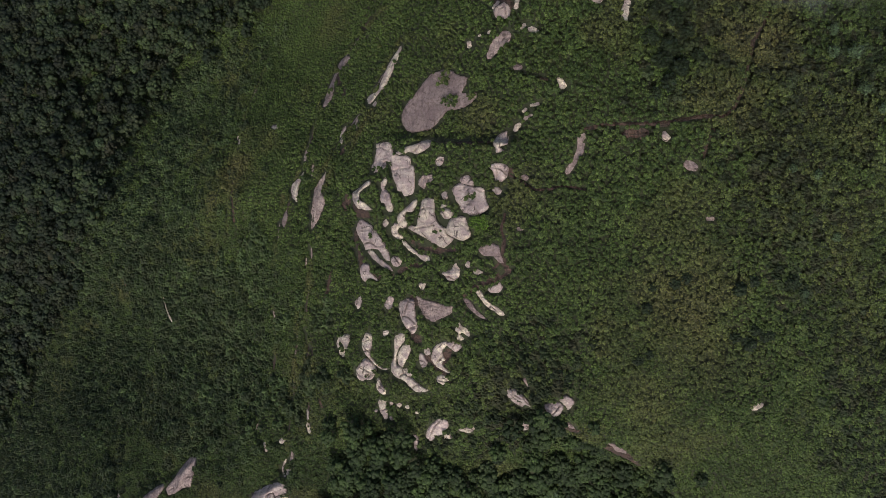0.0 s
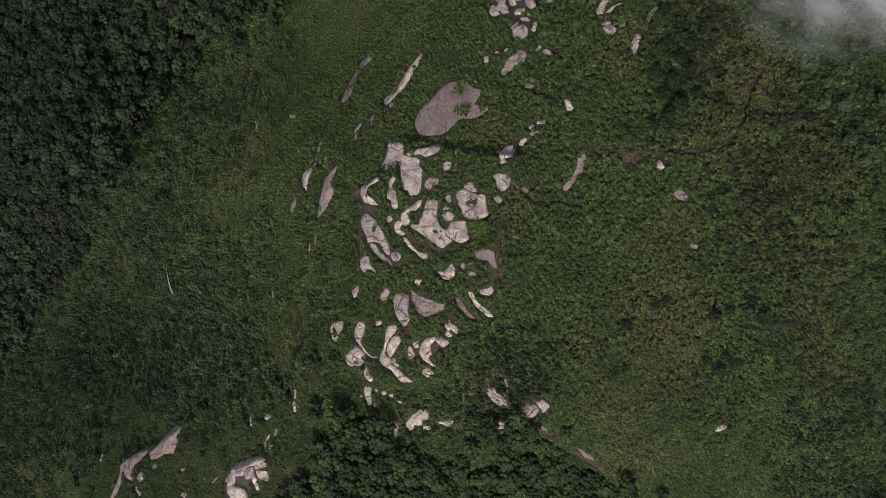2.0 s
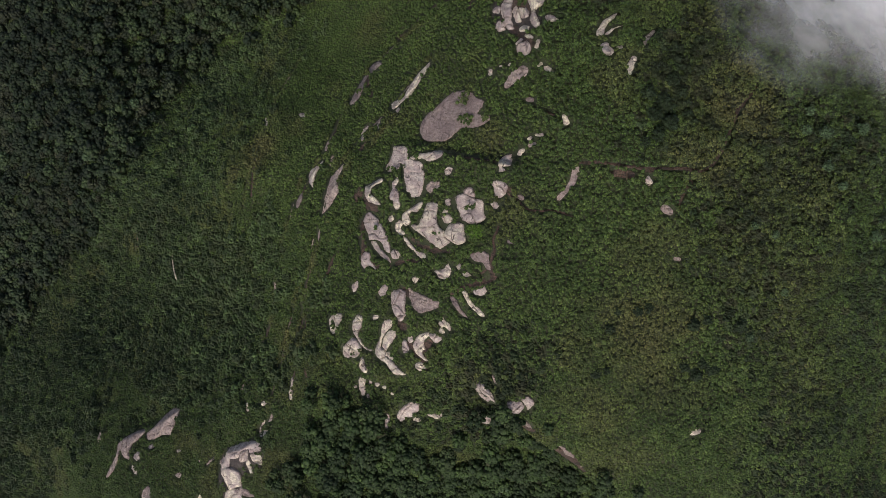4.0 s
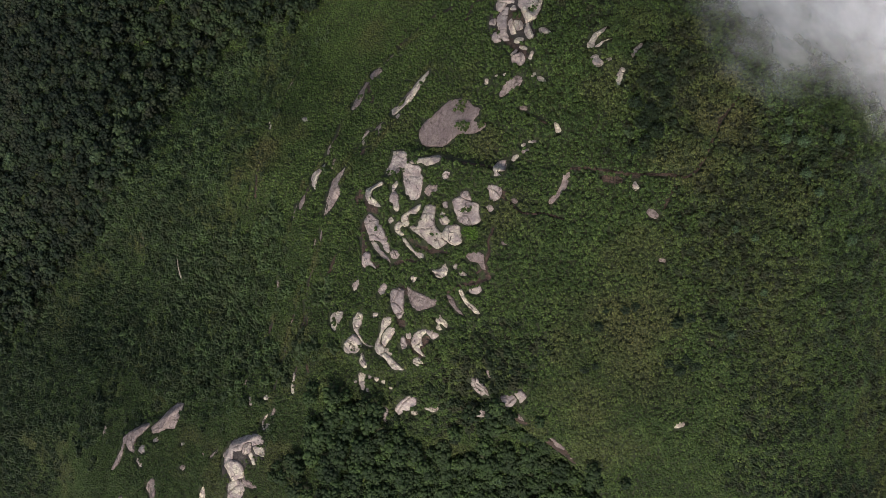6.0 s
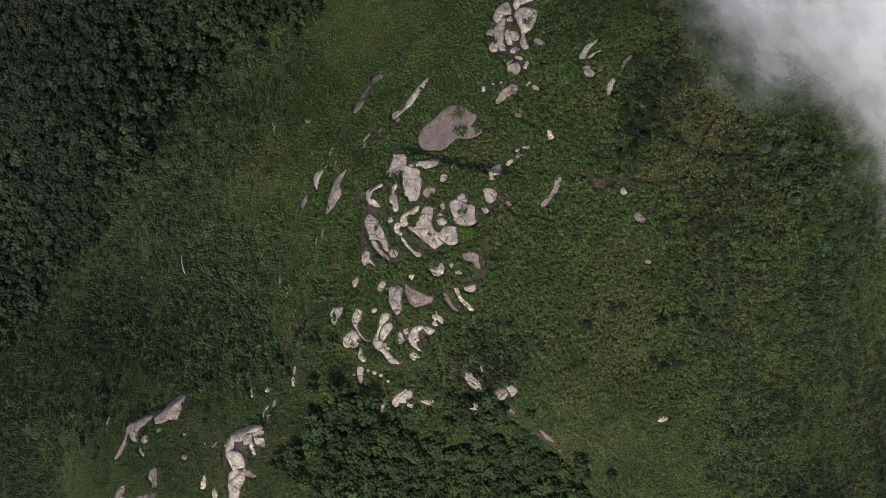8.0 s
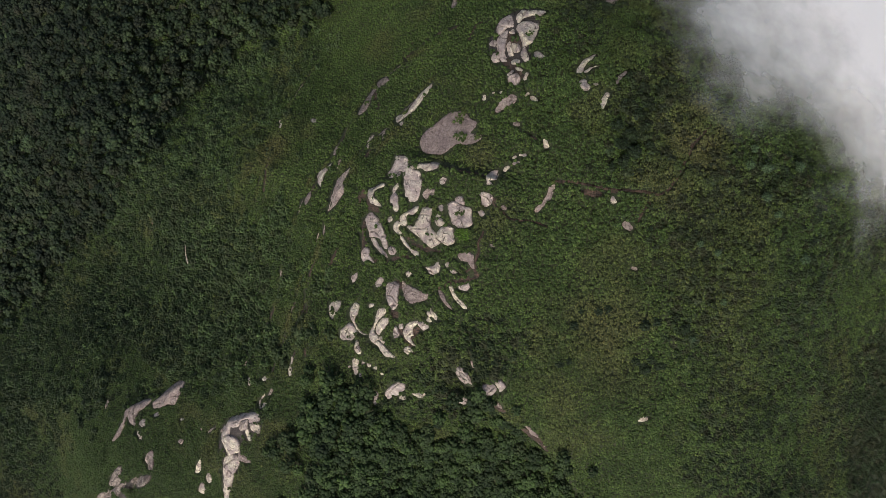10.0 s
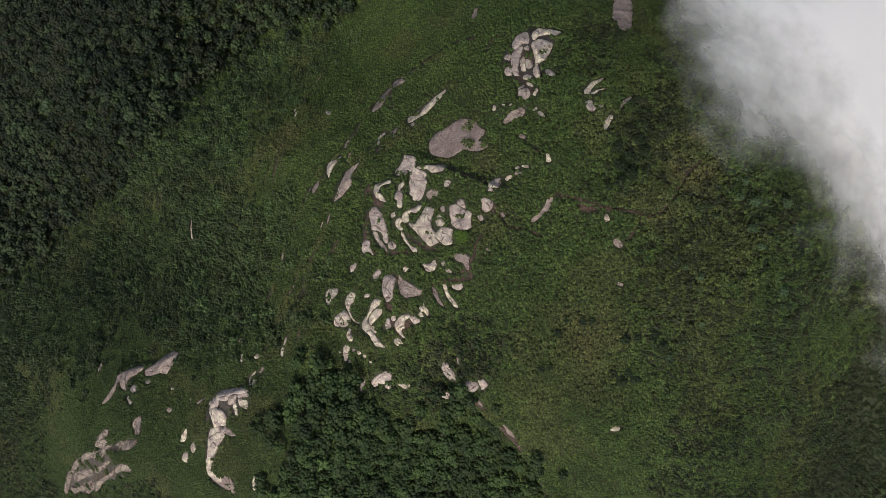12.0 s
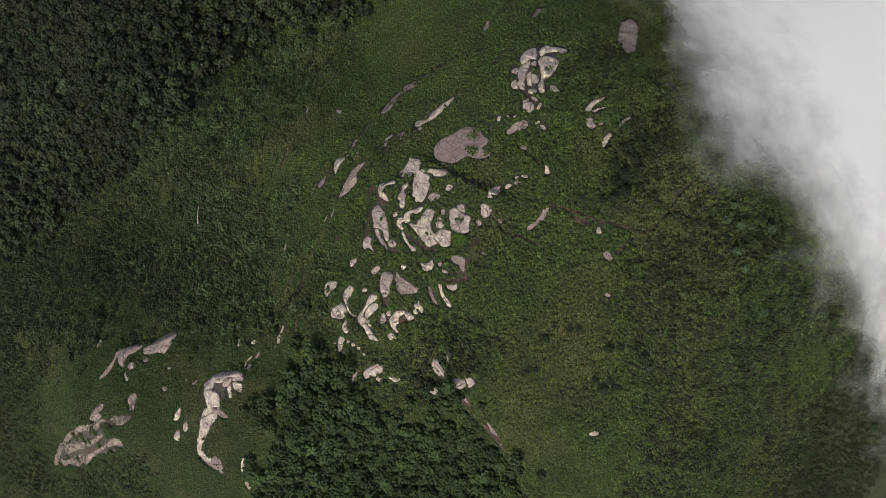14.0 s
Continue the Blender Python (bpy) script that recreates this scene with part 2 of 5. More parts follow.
def build_ground():
    def axis(lo, a, b, hi):
        # fine over the hilltop, coarser round it, wide steps out to the horizon
        out = np.cumsum(6.0 * 1.16 ** np.arange(1, 40))
        out = out[out < 3800]
        return np.r_[lo - out[::-1], np.arange(lo, a, 6.0), np.arange(a, b, 2.5), np.arange(b, hi, 6.0), hi, hi + out]
    xs, ys = axis(-430, -180, 110, 340), axis(-330, -215, 115, 230)
    gx, gy = np.meshgrid(xs, ys)
    v = np.stack([gx.ravel(), gy.ravel(), height(gx, gy).ravel()], 1)
    me = mesh_from("ground", v, grid_faces(len(xs), len(ys)), MAT_GROUND)
    return tagged(new("ground", me), "steep green hillside of ferns, shrubs and bare soil", "hillside", kind="structure")


ground = build_ground()


# ---- rocks: each one is swept along a bent spine of (x, y, width) ----
FOOT = []
# fern tufts rooted on bare rock: x, y, radius
TUFTS = [(5.6, 39.8, 2.0), (7.5, 31.1, 2.2), (13.8, 31.4, 1.3), (25.4, 76.9, 1.1), (20.7, 74.8, 1.7), (3.4, -11.4, 1.1), (-17.9, 9.9, 1.4), (-8.1, 15.6, 1.2), (-20.8, -14.3, 0.8), (-33.6, -59.1, 0.9), (-19.9, -64.7, 0.8), (-5.7, -62.0, 1.2), (-171.1, -242.1, 3), (-161.4, -231.0, 3), (-148.6, -215.6, 3.2), (-140.8, -209.0, 3), (-138.1, -211.3, 3), (-174.4, -273.5, 2.5), (-152.0, -228.5, 2), (-193.1, -268.9, 2), (-159.2, -233.4, 2.6), (-187.9, -282.7, 2), (-143.9, -199.9, 2.5), (-144.1, -226.9, 2)]
SEEDS = iter(range(1, 10000))


def spine_curve(pts, n):
    """Catmull-Rom through (x, y, width) rows."""
    p = np.array(pts, float)
    p = np.vstack([2 * p[0] - p[1], p, 2 * p[-1] - p[-2]])
    u = np.linspace(0, len(pts) - 1 - 1e-6, n)
    i = u.astype(int)
    t = (u - i)[:, None]
    a, b, c, d = p[i], p[i + 1], p[i + 2], p[i + 3]
    return 0.5 * (2 * b + (c - a) * t + (2 * a - 5 * b + 4 * c - d) * t * t + (3 * b - a - 3 * c + d) * t ** 3)


def sweep_rock(name, rise, pts, material, label, category, square=0.55, rough=1.0, joints=1.0):
    """A rock body: a rounded, cracked and pitted mass standing proud of the slope, rooted below it."""
    seed = next(SEEDS)
    rng = np.random.RandomState(seed)
    w0 = max(p[2] for p in pts)
    length = sum(math.hypot(a[0] - b[0], a[1] - b[1]) for a, b in zip(pts, pts[1:])) + w0 * 0.4
    nu = int(np.clip(length / 0.28, 22, 110))
    nv = int(np.clip(w0 * 1.7 / 0.30, 17, 60))
    # half a width beyond both ends, so that the ends close roundly
    q = np.array(pts, float)
    e0, e1 = q[0, :2] - q[1, :2], q[-1, :2] - q[-2, :2]
    q[0, :2] += e0 / (np.hypot(*e0) + 1e-6) * q[0, 2] * 0.42
    q[-1, :2] += e1 / (np.hypot(*e1) + 1e-6) * q[-1, 2] * 0.42
    s = spine_curve(q, nu)
    tan = np.gradient(s, axis=0)
    u = np.linspace(-1, 1, nu)
    end = min(0.9, max(0.25, w0 / max(length, 0.1)))
    k = np.clip((np.abs(u) - (1 - end)) / end, 0, 1)
    cap = np.sqrt(np.clip(1 - k ** 2.4, 0.0006, 1))
    nrm = np.stack([-tan[:, 1], tan[:, 0]], 1)
    nrm /= np.hypot(nrm[:, 0], nrm[:, 1])[:, None] + 1e-9
    th = np.linspace(math.pi, 0, nv)
    off = np.sign(np.cos(th)) * np.abs(np.cos(th)) ** 0.8
    # the western flank falls off steeply, the other runs out low into the plants
    lean = -rng.uniform(0.15, 0.55) * np.sign(nrm[:, 0].mean() * 0.95 + nrm[:, 1].mean() * 0.3 + 1e-6)
    up = np.clip(np.sin(th) ** square * (1 + lean * np.cos(th)), 0, 2)
    # irregular, angular outline
    def edge(side):
        a = value_noise(s[:, 0] / (0.4 * w0 + 0.5), s[:, 1] / (0.4 * w0 + 0.5), seed + side)
        b = value_noise(s[:, 0] / 1.1, s[:, 1] / 1.1, seed + side + 7)
        return 1.10 + rough * (0.85 * a + 0.30 * np.round(b * 4) / 4 + 0.20 * value_noise(s[:, 0] / 0.5, s[:, 1] / 0.5, seed + side + 9))
    half = np.where(off[None, :] < 0, edge(11)[:, None], edge(23)[:, None]) * (s[:, 2] * 0.5 * cap)[:, None]
    x = s[:, 0, None] + nrm[:, 0, None] * off[None, :] * half
    y = s[:, 1, None] + nrm[:, 1, None] * off[None, :] * half
    g = height(x, y)
    # broad steps, joints and pits in the top
    lump = value_noise(x / (0.35 * w0 + 0.8), y / (0.35 * w0 + 0.8), seed + 31)
    step = np.round(value_noise(x / (0.3 * w0 + 1), y / (0.3 * w0 + 1), seed + 37) * 6) / 6
    fine = value_noise(x / 0.8, y / 0.8, seed + 41)
    mx, my = x.mean(), y.mean()
    body = rise * (cap[:, None] ** 0.8) * up[None, :] * (1 + rough * (0.55 * lump + 0.2 * step))
    # flat faces, cut by tilted planes
    whole = body
    for _ in range(4):
        a = rng.uniform(0, 2 * math.pi)
        body = np.minimum(body, rise * (rng.uniform(0.6, 1.0) + rng.uniform(0.35, 1.3) * ((x - mx) * math.cos(a) + (y - my) * math.sin(a)) / (0.5 * w0)))
    body = np.maximum(body, 0.35 * whole)
    # sheeted benches, where the granite peels
    bench = 0.55 + 0.12 * rise
    body = 0.72 * body + 0.28 * bench * (np.floor(body / bench) + np.clip((body / bench % 1.0) * 2.2 - 0.6, 0, 1))
    # open joints, two sets
    a = rng.uniform(0, math.pi)
    for turn, gap, odds in ((a, 0.6, 0.55 * joints), (a + 1.25, 0.95, 0.3 * joints)):
        wave = (x * math.cos(turn) + y * math.sin(turn)) / (gap * w0 + 1.8) + 1.1 * value_noise(x / 4, y / 4, seed + 43) + rng.rand()
        joint = np.abs(wave % 1.0 - 0.5)
        if rng.rand() < odds:
            cut = np.clip(1 - joint * (gap * w0 + 1.8) / 0.32, 0, 1) ** 0.6
            body = body * (1 - 0.75 * cut)
    body = body + (up[None, :] > 0.3) * 0.14 * min(1.0, rise) * fine
    z = g + body
    z[:, 0] = g[:, 0] - 1.5
    z[:, -1] = g[:, -1] - 1.5
    v = np.stack([x.ravel(), y.ravel(), z.ravel()], 1)
    f = grid_faces(nv, nu)
    centre = np.array([v[:, 0].mean(), v[:, 1].mean(), 0.0])
    centre[2] = float(height(centre[0], centre[1]))
    me = mesh_from(name, v - centre, f[:, ::-1], material)
    ob = new(name, me)
    ob.location = centre
    FOOT.append((np.stack([s[:, 0], s[:, 1], s[:, 2] * 0.5 * cap * (0.6 if name == "earth_bank" else 1.0)], 1), rise, {"boulder": 0.5, "earth_bank": 1.0}.get(name, 0.35) * (0.5 if material is MAT_PINK else 1.0)))
    return tagged(ob, label, category, group={"boulder": "granite boulders of the hilltop", "rock slab": "granite slabs of the hilltop"}.get(category, "bare earth scars on the slope"))


def bend_of(pts):
    """How far a spine turns from its first to its last piece, in degrees."""
    a, b = np.subtract(pts[1][:2], pts[0][:2]), np.subtract(pts[-1][:2], pts[-2][:2])
    return abs(math.degrees(math.atan2(a[0] * b[1] - a[1] * b[0], a[0] * b[0] + a[1] * b[1])))


def boulder(rise, *pts):
    w = max(p[2] for p in pts)
    if len(pts) > 2 and bend_of(pts) > 50:
        label = "large crescent-shaped pale granite outcrop with dark joints" if w > 4 else "small curved pale granite rib among low shrubs"
    elif len(pts) > 2:
        label = "large elongated pale granite outcrop with dark cracks" if w > 4.5 else "long narrow pale granite rock rising out of ferns"
    elif w > 4.5:
        label = "large rounded pale granite boulder among green shrubs"
    elif w > 1.8:
        label = "medium rounded pale granite boulder among the ferns"
    else:
        label = "small pale granite stone half hidden in ferns"
    return sweep_rock("boulder", rise * 1.7, pts, MAT_ROCK, label, "boulder")


def smooth_boulder(rise, *pts):
    label = "smooth cream granite outcrop with a long curved back" if len(pts) > 3 else "smooth rounded cream granite boulder among green ferns"
    return sweep_rock("boulder", rise * 1.8, pts, MAT_ROCK, label, "boulder", rough=0.85, joints=0.15)


def pink_boulder(rise, *pts):
    return sweep_rock("boulder", rise * 1.8, pts, MAT_PINK, "smooth rounded pinkish granite boulder in low scrub", "boulder", rough=0.85, joints=0.3)


def slab(rise, *pts):
    rise = rise * 1.3
    w = max(p[2] for p in pts)
    label = "broad smooth slab of weathered pinkish granite on the slope" if w > 4 else "low weathered pinkish granite ledge between shrubs"
    return sweep_rock("rock_slab", rise, pts, MAT_SLAB, label, "rock slab", 0.4, rough=0.7)


# mostly bare earth; a few are dark strips laid in for shade lines
def bank(rise, *pts):
    return sweep_rock("earth_bank", rise, pts, MAT_SOIL, "red-brown strip of bare earth and shade in the green slope", "earth bank", 0.6, rough=1.5)


boulder(1.0, (27.1, 20.6, 1.9), (27.9, 21.7, 2.1))
boulder(0.8, (29.8, 23.6, 1.7), (31.2, 24.4, 1.2))
boulder(0.5, (29.1, 25.8, 1.0), (29.8, 26.3, 1.0))
boulder(0.6, (31.2, 27.3, 1.0), (33.1, 27.5, 1.2))
boulder(0.9, (-49.9, -89.2, 1.4), (-49.9, -94.7, 2.2), (-49.5, -98.6, 1.4))
slab(0.4, (31.4, -58.8, 1.1), (32.8, -60.8, 1.1))
bank(1.6, (60.0, -84.7, 1.8), (65.8, -87.9, 3.2), (72.5, -91.9, 2.3))
bank(1.0, (73.4, -94.0, 1.9), (77.9, -97.2, 1.9))
bank(0.9, (46.2, -77.4, 2.3), (49.8, -77.7, 2.2))
boulder(0.7, (-34.6, 21.6, 1.6), (-34.9, 25.2, 1.9), (-33.2, 28.2, 1.3))
boulder(1.4, (-73.1, 33.1, 1.8), (-70.1, 32.2, 2.4))
boulder(0.8, (-94.6, 29.9, 1.6), (-91.9, 26.0, 1.6))
slab(1.2, (19.4, 43.5, 1.7), (21.9, 46.8, 3.4), (24.5, 49.6, 2.9))
boulder(0.7, (31.0, 50.7, 1.2), (33.3, 49.4, 1.4))
boulder(0.7, (13.3, 49.2, 1.3), (13.7, 47.7, 1.1))
boulder(0.8, (57.7, 51.1, 1.0), (57.7, 53.8, 2.0), (58.9, 56.9, 2.0))
slab(0.5, (61.3, 61.6, 1.0), (62.9, 65.2, 1.2), (65.1, 67.9, 1.0))
boulder(0.5, (53.1, 59.8, 1.0), (54.3, 60.2, 1.0))
slab(0.6, (26.9, 39.4, 1.5), (28.3, 38.9, 1.5))
boulder(0.9, (38.7, 34.6, 1.2), (40.0, 32.3, 1.8))
boulder(1.1, (68.1, 18.2, 1.6), (68.5, 16.5, 1.8))
slab(1.0, (74.7, 9.3, 2.4), (77.1, 8.4, 2.4))
boulder(1.3, (103.0, -67.0, 1.7), (105.2, -65.6, 2.6))
slab(0.3, (45.3, 18.2, 1.6), (45.3, 15.1, 2.4), (43.7, 10.8, 1.4), (41.8, 7.4, 2.0))
bank(0.3, (56.9, 18.0, 2.8), (60.3, 17.8, 3.6), (63.2, 18.6, 1.6))
bank(0.3, (82.1, 19.1, 1.6), (80.2, 15.8, 1.2), (79.5, 11.3, 0.8))
bank(0.3, (67.2, 20.5, 1.6), (69.0, 20.8, 1.6))
slab(1.1, (-172.7, -170.2, 2.4), (-172.3, -166.9, 2.8))
smooth_boulder(1.9, (-74.7, -175.4, 2.6), (-71.8, -183.3, 4.7), (-64.9, -186.1, 2.7))
slab(1.8, (-64.4, -188.0, 2.0), (-59.1, -181.3, 4.6), (-55.3, -189.4, 2.0))
boulder(1.9, (-44.9, -170.0, 1.9), (-42.7, -176.8, 3.8))
boulder(1.9, (-39.0, -185.3, 3.2), (-36.7, -186.9, 3.9))
boulder(1.1, (-61.4, -120.4, 1.9), (-60.0, -119.6, 1.9))
boulder(0.5, (-72.0, -113.5, 1.3), (-72.6, -110.3, 1.3))
slab(2.7, (58.9, 122.5, 5.6), (57.8, 112.7, 10.9), (58.0, 102.7, 4.8))
slab(1.0, (-7.6, 95.9, 1.5), (-7.3, 101.6, 2.4))
slab(0.9, (12.7, 106.8, 1.7), (14.3, 112.1, 2.3))
# dark strip standing for the shade line below the main ledge
bank(0.5, (2.2, 18.7, 0.9), (10.6, 17.5, 1.1), (19.9, 17.0, 0.8))
bank(0.4, (-51.0, -47.9, 1.4), (-49.8, -42.1, 1.9), (-48.5, -37.0, 1.1))
bank(0.4, (-51.6, -73.2, 1.4), (-50.1, -66.9, 1.9), (-48.1, -59.9, 1.3))
bank(0.3, (-43.6, -81.9, 1.3), (-42.7, -85.7, 1.3))
bank(0.3, (-27.0, 71.1, 1.1), (-21.3, 75.0, 1.3), (-16.3, 78.6, 1.0))
bank(0.3, (-12.7, 80.7, 0.8), (-3.3, 83.3, 1.0))
bank(0.4, (2.7, 75.1, 0.9), (4.2, 81.3, 1.2), (6.7, 84.0, 0.9))
slab(0.9, (29.0, 5.9, 1.4), (30.0, 5.7, 1.7))
# dark strip drawn in for the shadow beside the boulder
bank(0.3, (23.8, 8.4, 1.0), (26.5, 7.8, 1.4))
bank(0.8, (-5.1, -35.7, 2.8), (-2.7, -36.5, 2.0))
boulder(0.9, (-20.0, -81.7, 1.3), (-19.3, -81.6, 1.3))
bank(0.6, (-32.3, -3.0, 1.5), (-28.3, -1.9, 2.2))
bank(0.5, (-27.0, -21.4, 1.5), (-24.2, -25.9, 2.0))
bank(0.5, (-5.2, -48.3, 1.4), (-3.0, -48.6, 1.9))
bank(0.3, (22.9, -19.1, 1.5), (25.1, -22.6, 1.7))
# shadow line along the path, drawn as a dark strip
bank(0.3, (11.0, -33.7, 0.9), (16.5, -28.6, 1.1), (24.8, -22.9, 0.9))
bank(0.5, (-38.2, 50.5, 2.5), (-34.0, 42.8, 1.9))
boulder(0.9, (-112.4, -151.8, 1.6), (-111.5, -151.3, 1.6))
slab(0.4, (-97.4, -150.1, 0.9), (-95.3, -152.2, 0.9))
slab(0.4, (-91.5, -148.8, 0.9), (-87.7, -143.7, 0.9))
boulder(0.8, (-61.6, -120.9, 1.4), (-60.1, -120.3, 1.4))
slab(0.5, (-78.6, -107.4, 1.2), (-77.5, -103.6, 1.2))
boulder(0.7, (-50.2, -93.3, 1.1), (-49.5, -89.9, 1.4))
slab(0.4, (-50.1, -29.8, 1.1), (-49.5, -25.6, 1.3))
slab(0.4, (-48.2, 8.7, 0.8), (-48.0, 13.0, 1.1))
slab(0.4, (-27.9, 26.9, 1.0), (-27.6, 30.8, 1.0))
boulder(0.6, (-42.5, -70.1, 1.1), (-41.5, -70.8, 1.0))
slab(0.4, (-44.4, -54.1, 1.1), (-42.3, -52.3, 1.1))
slab(0.5, (28.0, -9.8, 1.0), (29.2, -9.9, 1.0))
slab(0.4, (81.8, -6.3, 1.0), (83.5, -6.4, 1.0))
bank(0.3, (33.3, 35.3, 0.8), (35.4, 34.3, 1.0))
boulder(0.5, (28.7, 51.1, 0.8), (29.6, 52.0, 1.0))
boulder(0.5, (19.3, 51.1, 0.9), (19.8, 51.5, 0.9))
boulder(0.4, (16.4, 50.6, 0.6), (16.9, 50.8, 0.6))
bank(0.3, (94.1, 44.3, 1.2), (96.5, 46.9, 1.2))
bank(0.4, (-29.9, -0.8, 3.5), (-26.0, -5.2, 2.9), (-20.9, -6.8, 1.9))
bank(0.3, (-27.9, -19.6, 2.5), (-22.7, -26.7, 2.9), (-17.0, -29.0, 1.9))
bank(0.3, (-5.3, -15.7, 1.8), (3.2, -17.8, 1.8), (8.8, -17.4, 1.5))
bank(0.3, (0.2, -56.2, 1.9), (4.1, -58.4, 2.8), (7.3, -63.5, 1.8))
bank(0.4, (15.0, 74.7, 3.1), (16.9, 67.4, 3.1), (21.3, 63.6, 2.1))
bank(0.3, (-88.3, -11.5, 1.2), (-89.2, -2.7, 1.5), (-92.2, 8.0, 1.2))
bank(0.3, (-3.3, -34.9, 1.4), (0.6, -37.1, 1.1), (4.0, -39.1, 0.9))
bank(0.5, (-5.0, -49.3, 1.9), (-2.7, -50.1, 2.3))
bank(0.3, (26.0, -22.8, 1.1), (23.2, -25.5, 1.7), (18.1, -28.0, 1.7), (14.1, -30.1, 1.3))
bank(0.4, (-30.2, 0.9, 1.3), (-30.7, -2.7, 2.0), (-30.8, -5.3, 1.5))
pink_boulder(1.8, (49.0, 59.7, 3.3), (50.2, 58.1, 3.7))
bank(0.3, (-185.8, -286.8, 1.8), (-164.2, -254.7, 2.0), (-134.5, -217.4, 1.5))
bank(0.3, (-167.7, -241.0, 2.0), (-149.9, -218.6, 1.8), (-141.4, -213.4, 1.8))
# dark bed under the summit boulders: brown rock and painted crevice shade
bank(0.5, (15.6, 69.2, 4.0), (17.6, 73.2, 5.3), (20.1, 74.9, 5.7), (23.5, 71.5, 3.9))
bank(0.3, (19.3, 63.7, 2.6), (23.5, 61.1, 3.0), (25.8, 58.3, 2.5))
bank(0.4, (-1.0, -56.5, 2.3), (3.7, -56.1, 3.7), (7.9, -53.1, 2.7))
bank(0.3, (-27.9, -13.2, 2.3), (-26.6, -19.2, 2.5), (-23.2, -24.4, 1.9))
bank(0.3, (-11.7, -27.8, 1.4), (-6.2, -24.1, 1.4), (-1.6, -23.5, 1.4))
bank(0.3, (-170.4, -40.0, 1.7), (-173.8, -51.1, 2.0), (-176.5, -58.8, 1.7))
bank(0.3, (-95.6, 1.7, 1.1), (-93.3, -6.8, 1.4), (-91.9, -18.4, 1.1))
bank(0.3, (-76.2, -38.6, 1.6), (-73.1, -41.9, 1.6))
bank(0.3, (-37.8, -29.9, 1.0), (-40.3, -41.4, 1.4), (-42.0, -45.0, 1.2))
pink_boulder(2.3, (22.7, 56.7, 3.8), (23.8, 57.3, 4.2))
boulder(0.6, (21.0, 58.9, 1.3), (22.2, 60.4, 1.1))
boulder(0.6, (23.4, 62.0, 1.1), (25.4, 61.1, 1.3))
boulder(0.5, (27.7, 60.1, 1.0), (27.3, 57.5, 1.0))
smooth_boulder(1.2, (21.8, 64.3, 1.7), (23.1, 64.7, 1.9))


def flank_scars():
    """Short bare gashes where the scarps of the flank break open."""
    rng = np.random.RandomState(31)
    for _, _, pts in FLANK_LEDGES:
        for (x0, y0), (x1, y1) in zip(pts, pts[1:]):
            long = math.hypot(x1 - x0, y1 - y0)
            for k in range(int(long / 11)):
                if rng.rand() < 0.8:
                    t, half = rng.uniform(0.15, 0.85), rng.uniform(2.0, 6.5) / long
                    w = rng.uniform(0.7, 1.5)
                    row = [(x0 + (x1 - x0) * q + rng.uniform(-0.5, 0.5), y0 + (y1 - y0) * q, w * v) for q, v in ((t - half, 0.5), (t, 1.0), (t + half, 0.5))]
                    (slab if rng.rand() < 0.3 else bank)(0.4, *row)


flank_scars()


# ---- outcrops: rock bodies raised and weathered over a plan of their footprint ----
PLANS = []


def footprint(corners, seed):
    """A closed, slightly ragged curve through the corners."""
    c = np.array(corners, float)
    a, b, d, e = np.roll(c, 1, 0), c, np.roll(c, -1, 0), np.roll(c, -2, 0)
    t = np.linspace(0, 1, 7, endpoint=False)[None, :, None]
    a, b, d, e = (q[:, None, :] for q in (a, b, d, e))
    p = 0.5 * (2 * b + 0.8 * (d - a) * t + (1.6 * a - 5.2 * b + 4.4 * d - 0.8 * e) * t * t + (-0.8 * a + 3.2 * b - 3.2 * d + 0.8 * e) * t ** 3)
    p = p.reshape(-1, 2)
    p[:, 0] += 0.45 * value_noise(p[:, 0] / 0.8, p[:, 1] / 0.8, seed + 3)
    p[:, 1] += 0.45 * value_noise(p[:, 0] / 0.8, p[:, 1] / 0.8, seed + 4)
    return p


def depth_in(loop, x, y):
    """How far inside a closed curve places lie (negative outside), and the nearest point of the curve."""
    a, b = loop, np.roll(loop, -1, 0)
    ab = b - a
    t = np.clip(((x[:, None] - a[:, 0]) * ab[:, 0] + (y[:, None] - a[:, 1]) * ab[:, 1]) / ((ab ** 2).sum(1) + 1e-9), 0, 1)
    px, py = a[:, 0] + t * ab[:, 0], a[:, 1] + t * ab[:, 1]
    d = np.hypot(x[:, None] - px, y[:, None] - py)
    i = np.argmin(d, 1)
    rows = np.arange(len(x))
    cross = ((a[:, 1] > y[:, None]) != (b[:, 1] > y[:, None])) & (x[:, None] < ab[:, 0] * (y[:, None] - a[:, 1]) / np.where(ab[:, 1] == 0, 1e-9, ab[:, 1]) + a[:, 0])
    side = np.where(cross.sum(1) % 2 == 1, 1.0, -1.0)
    return d[rows, i] * side, px[rows, i], py[rows, i]


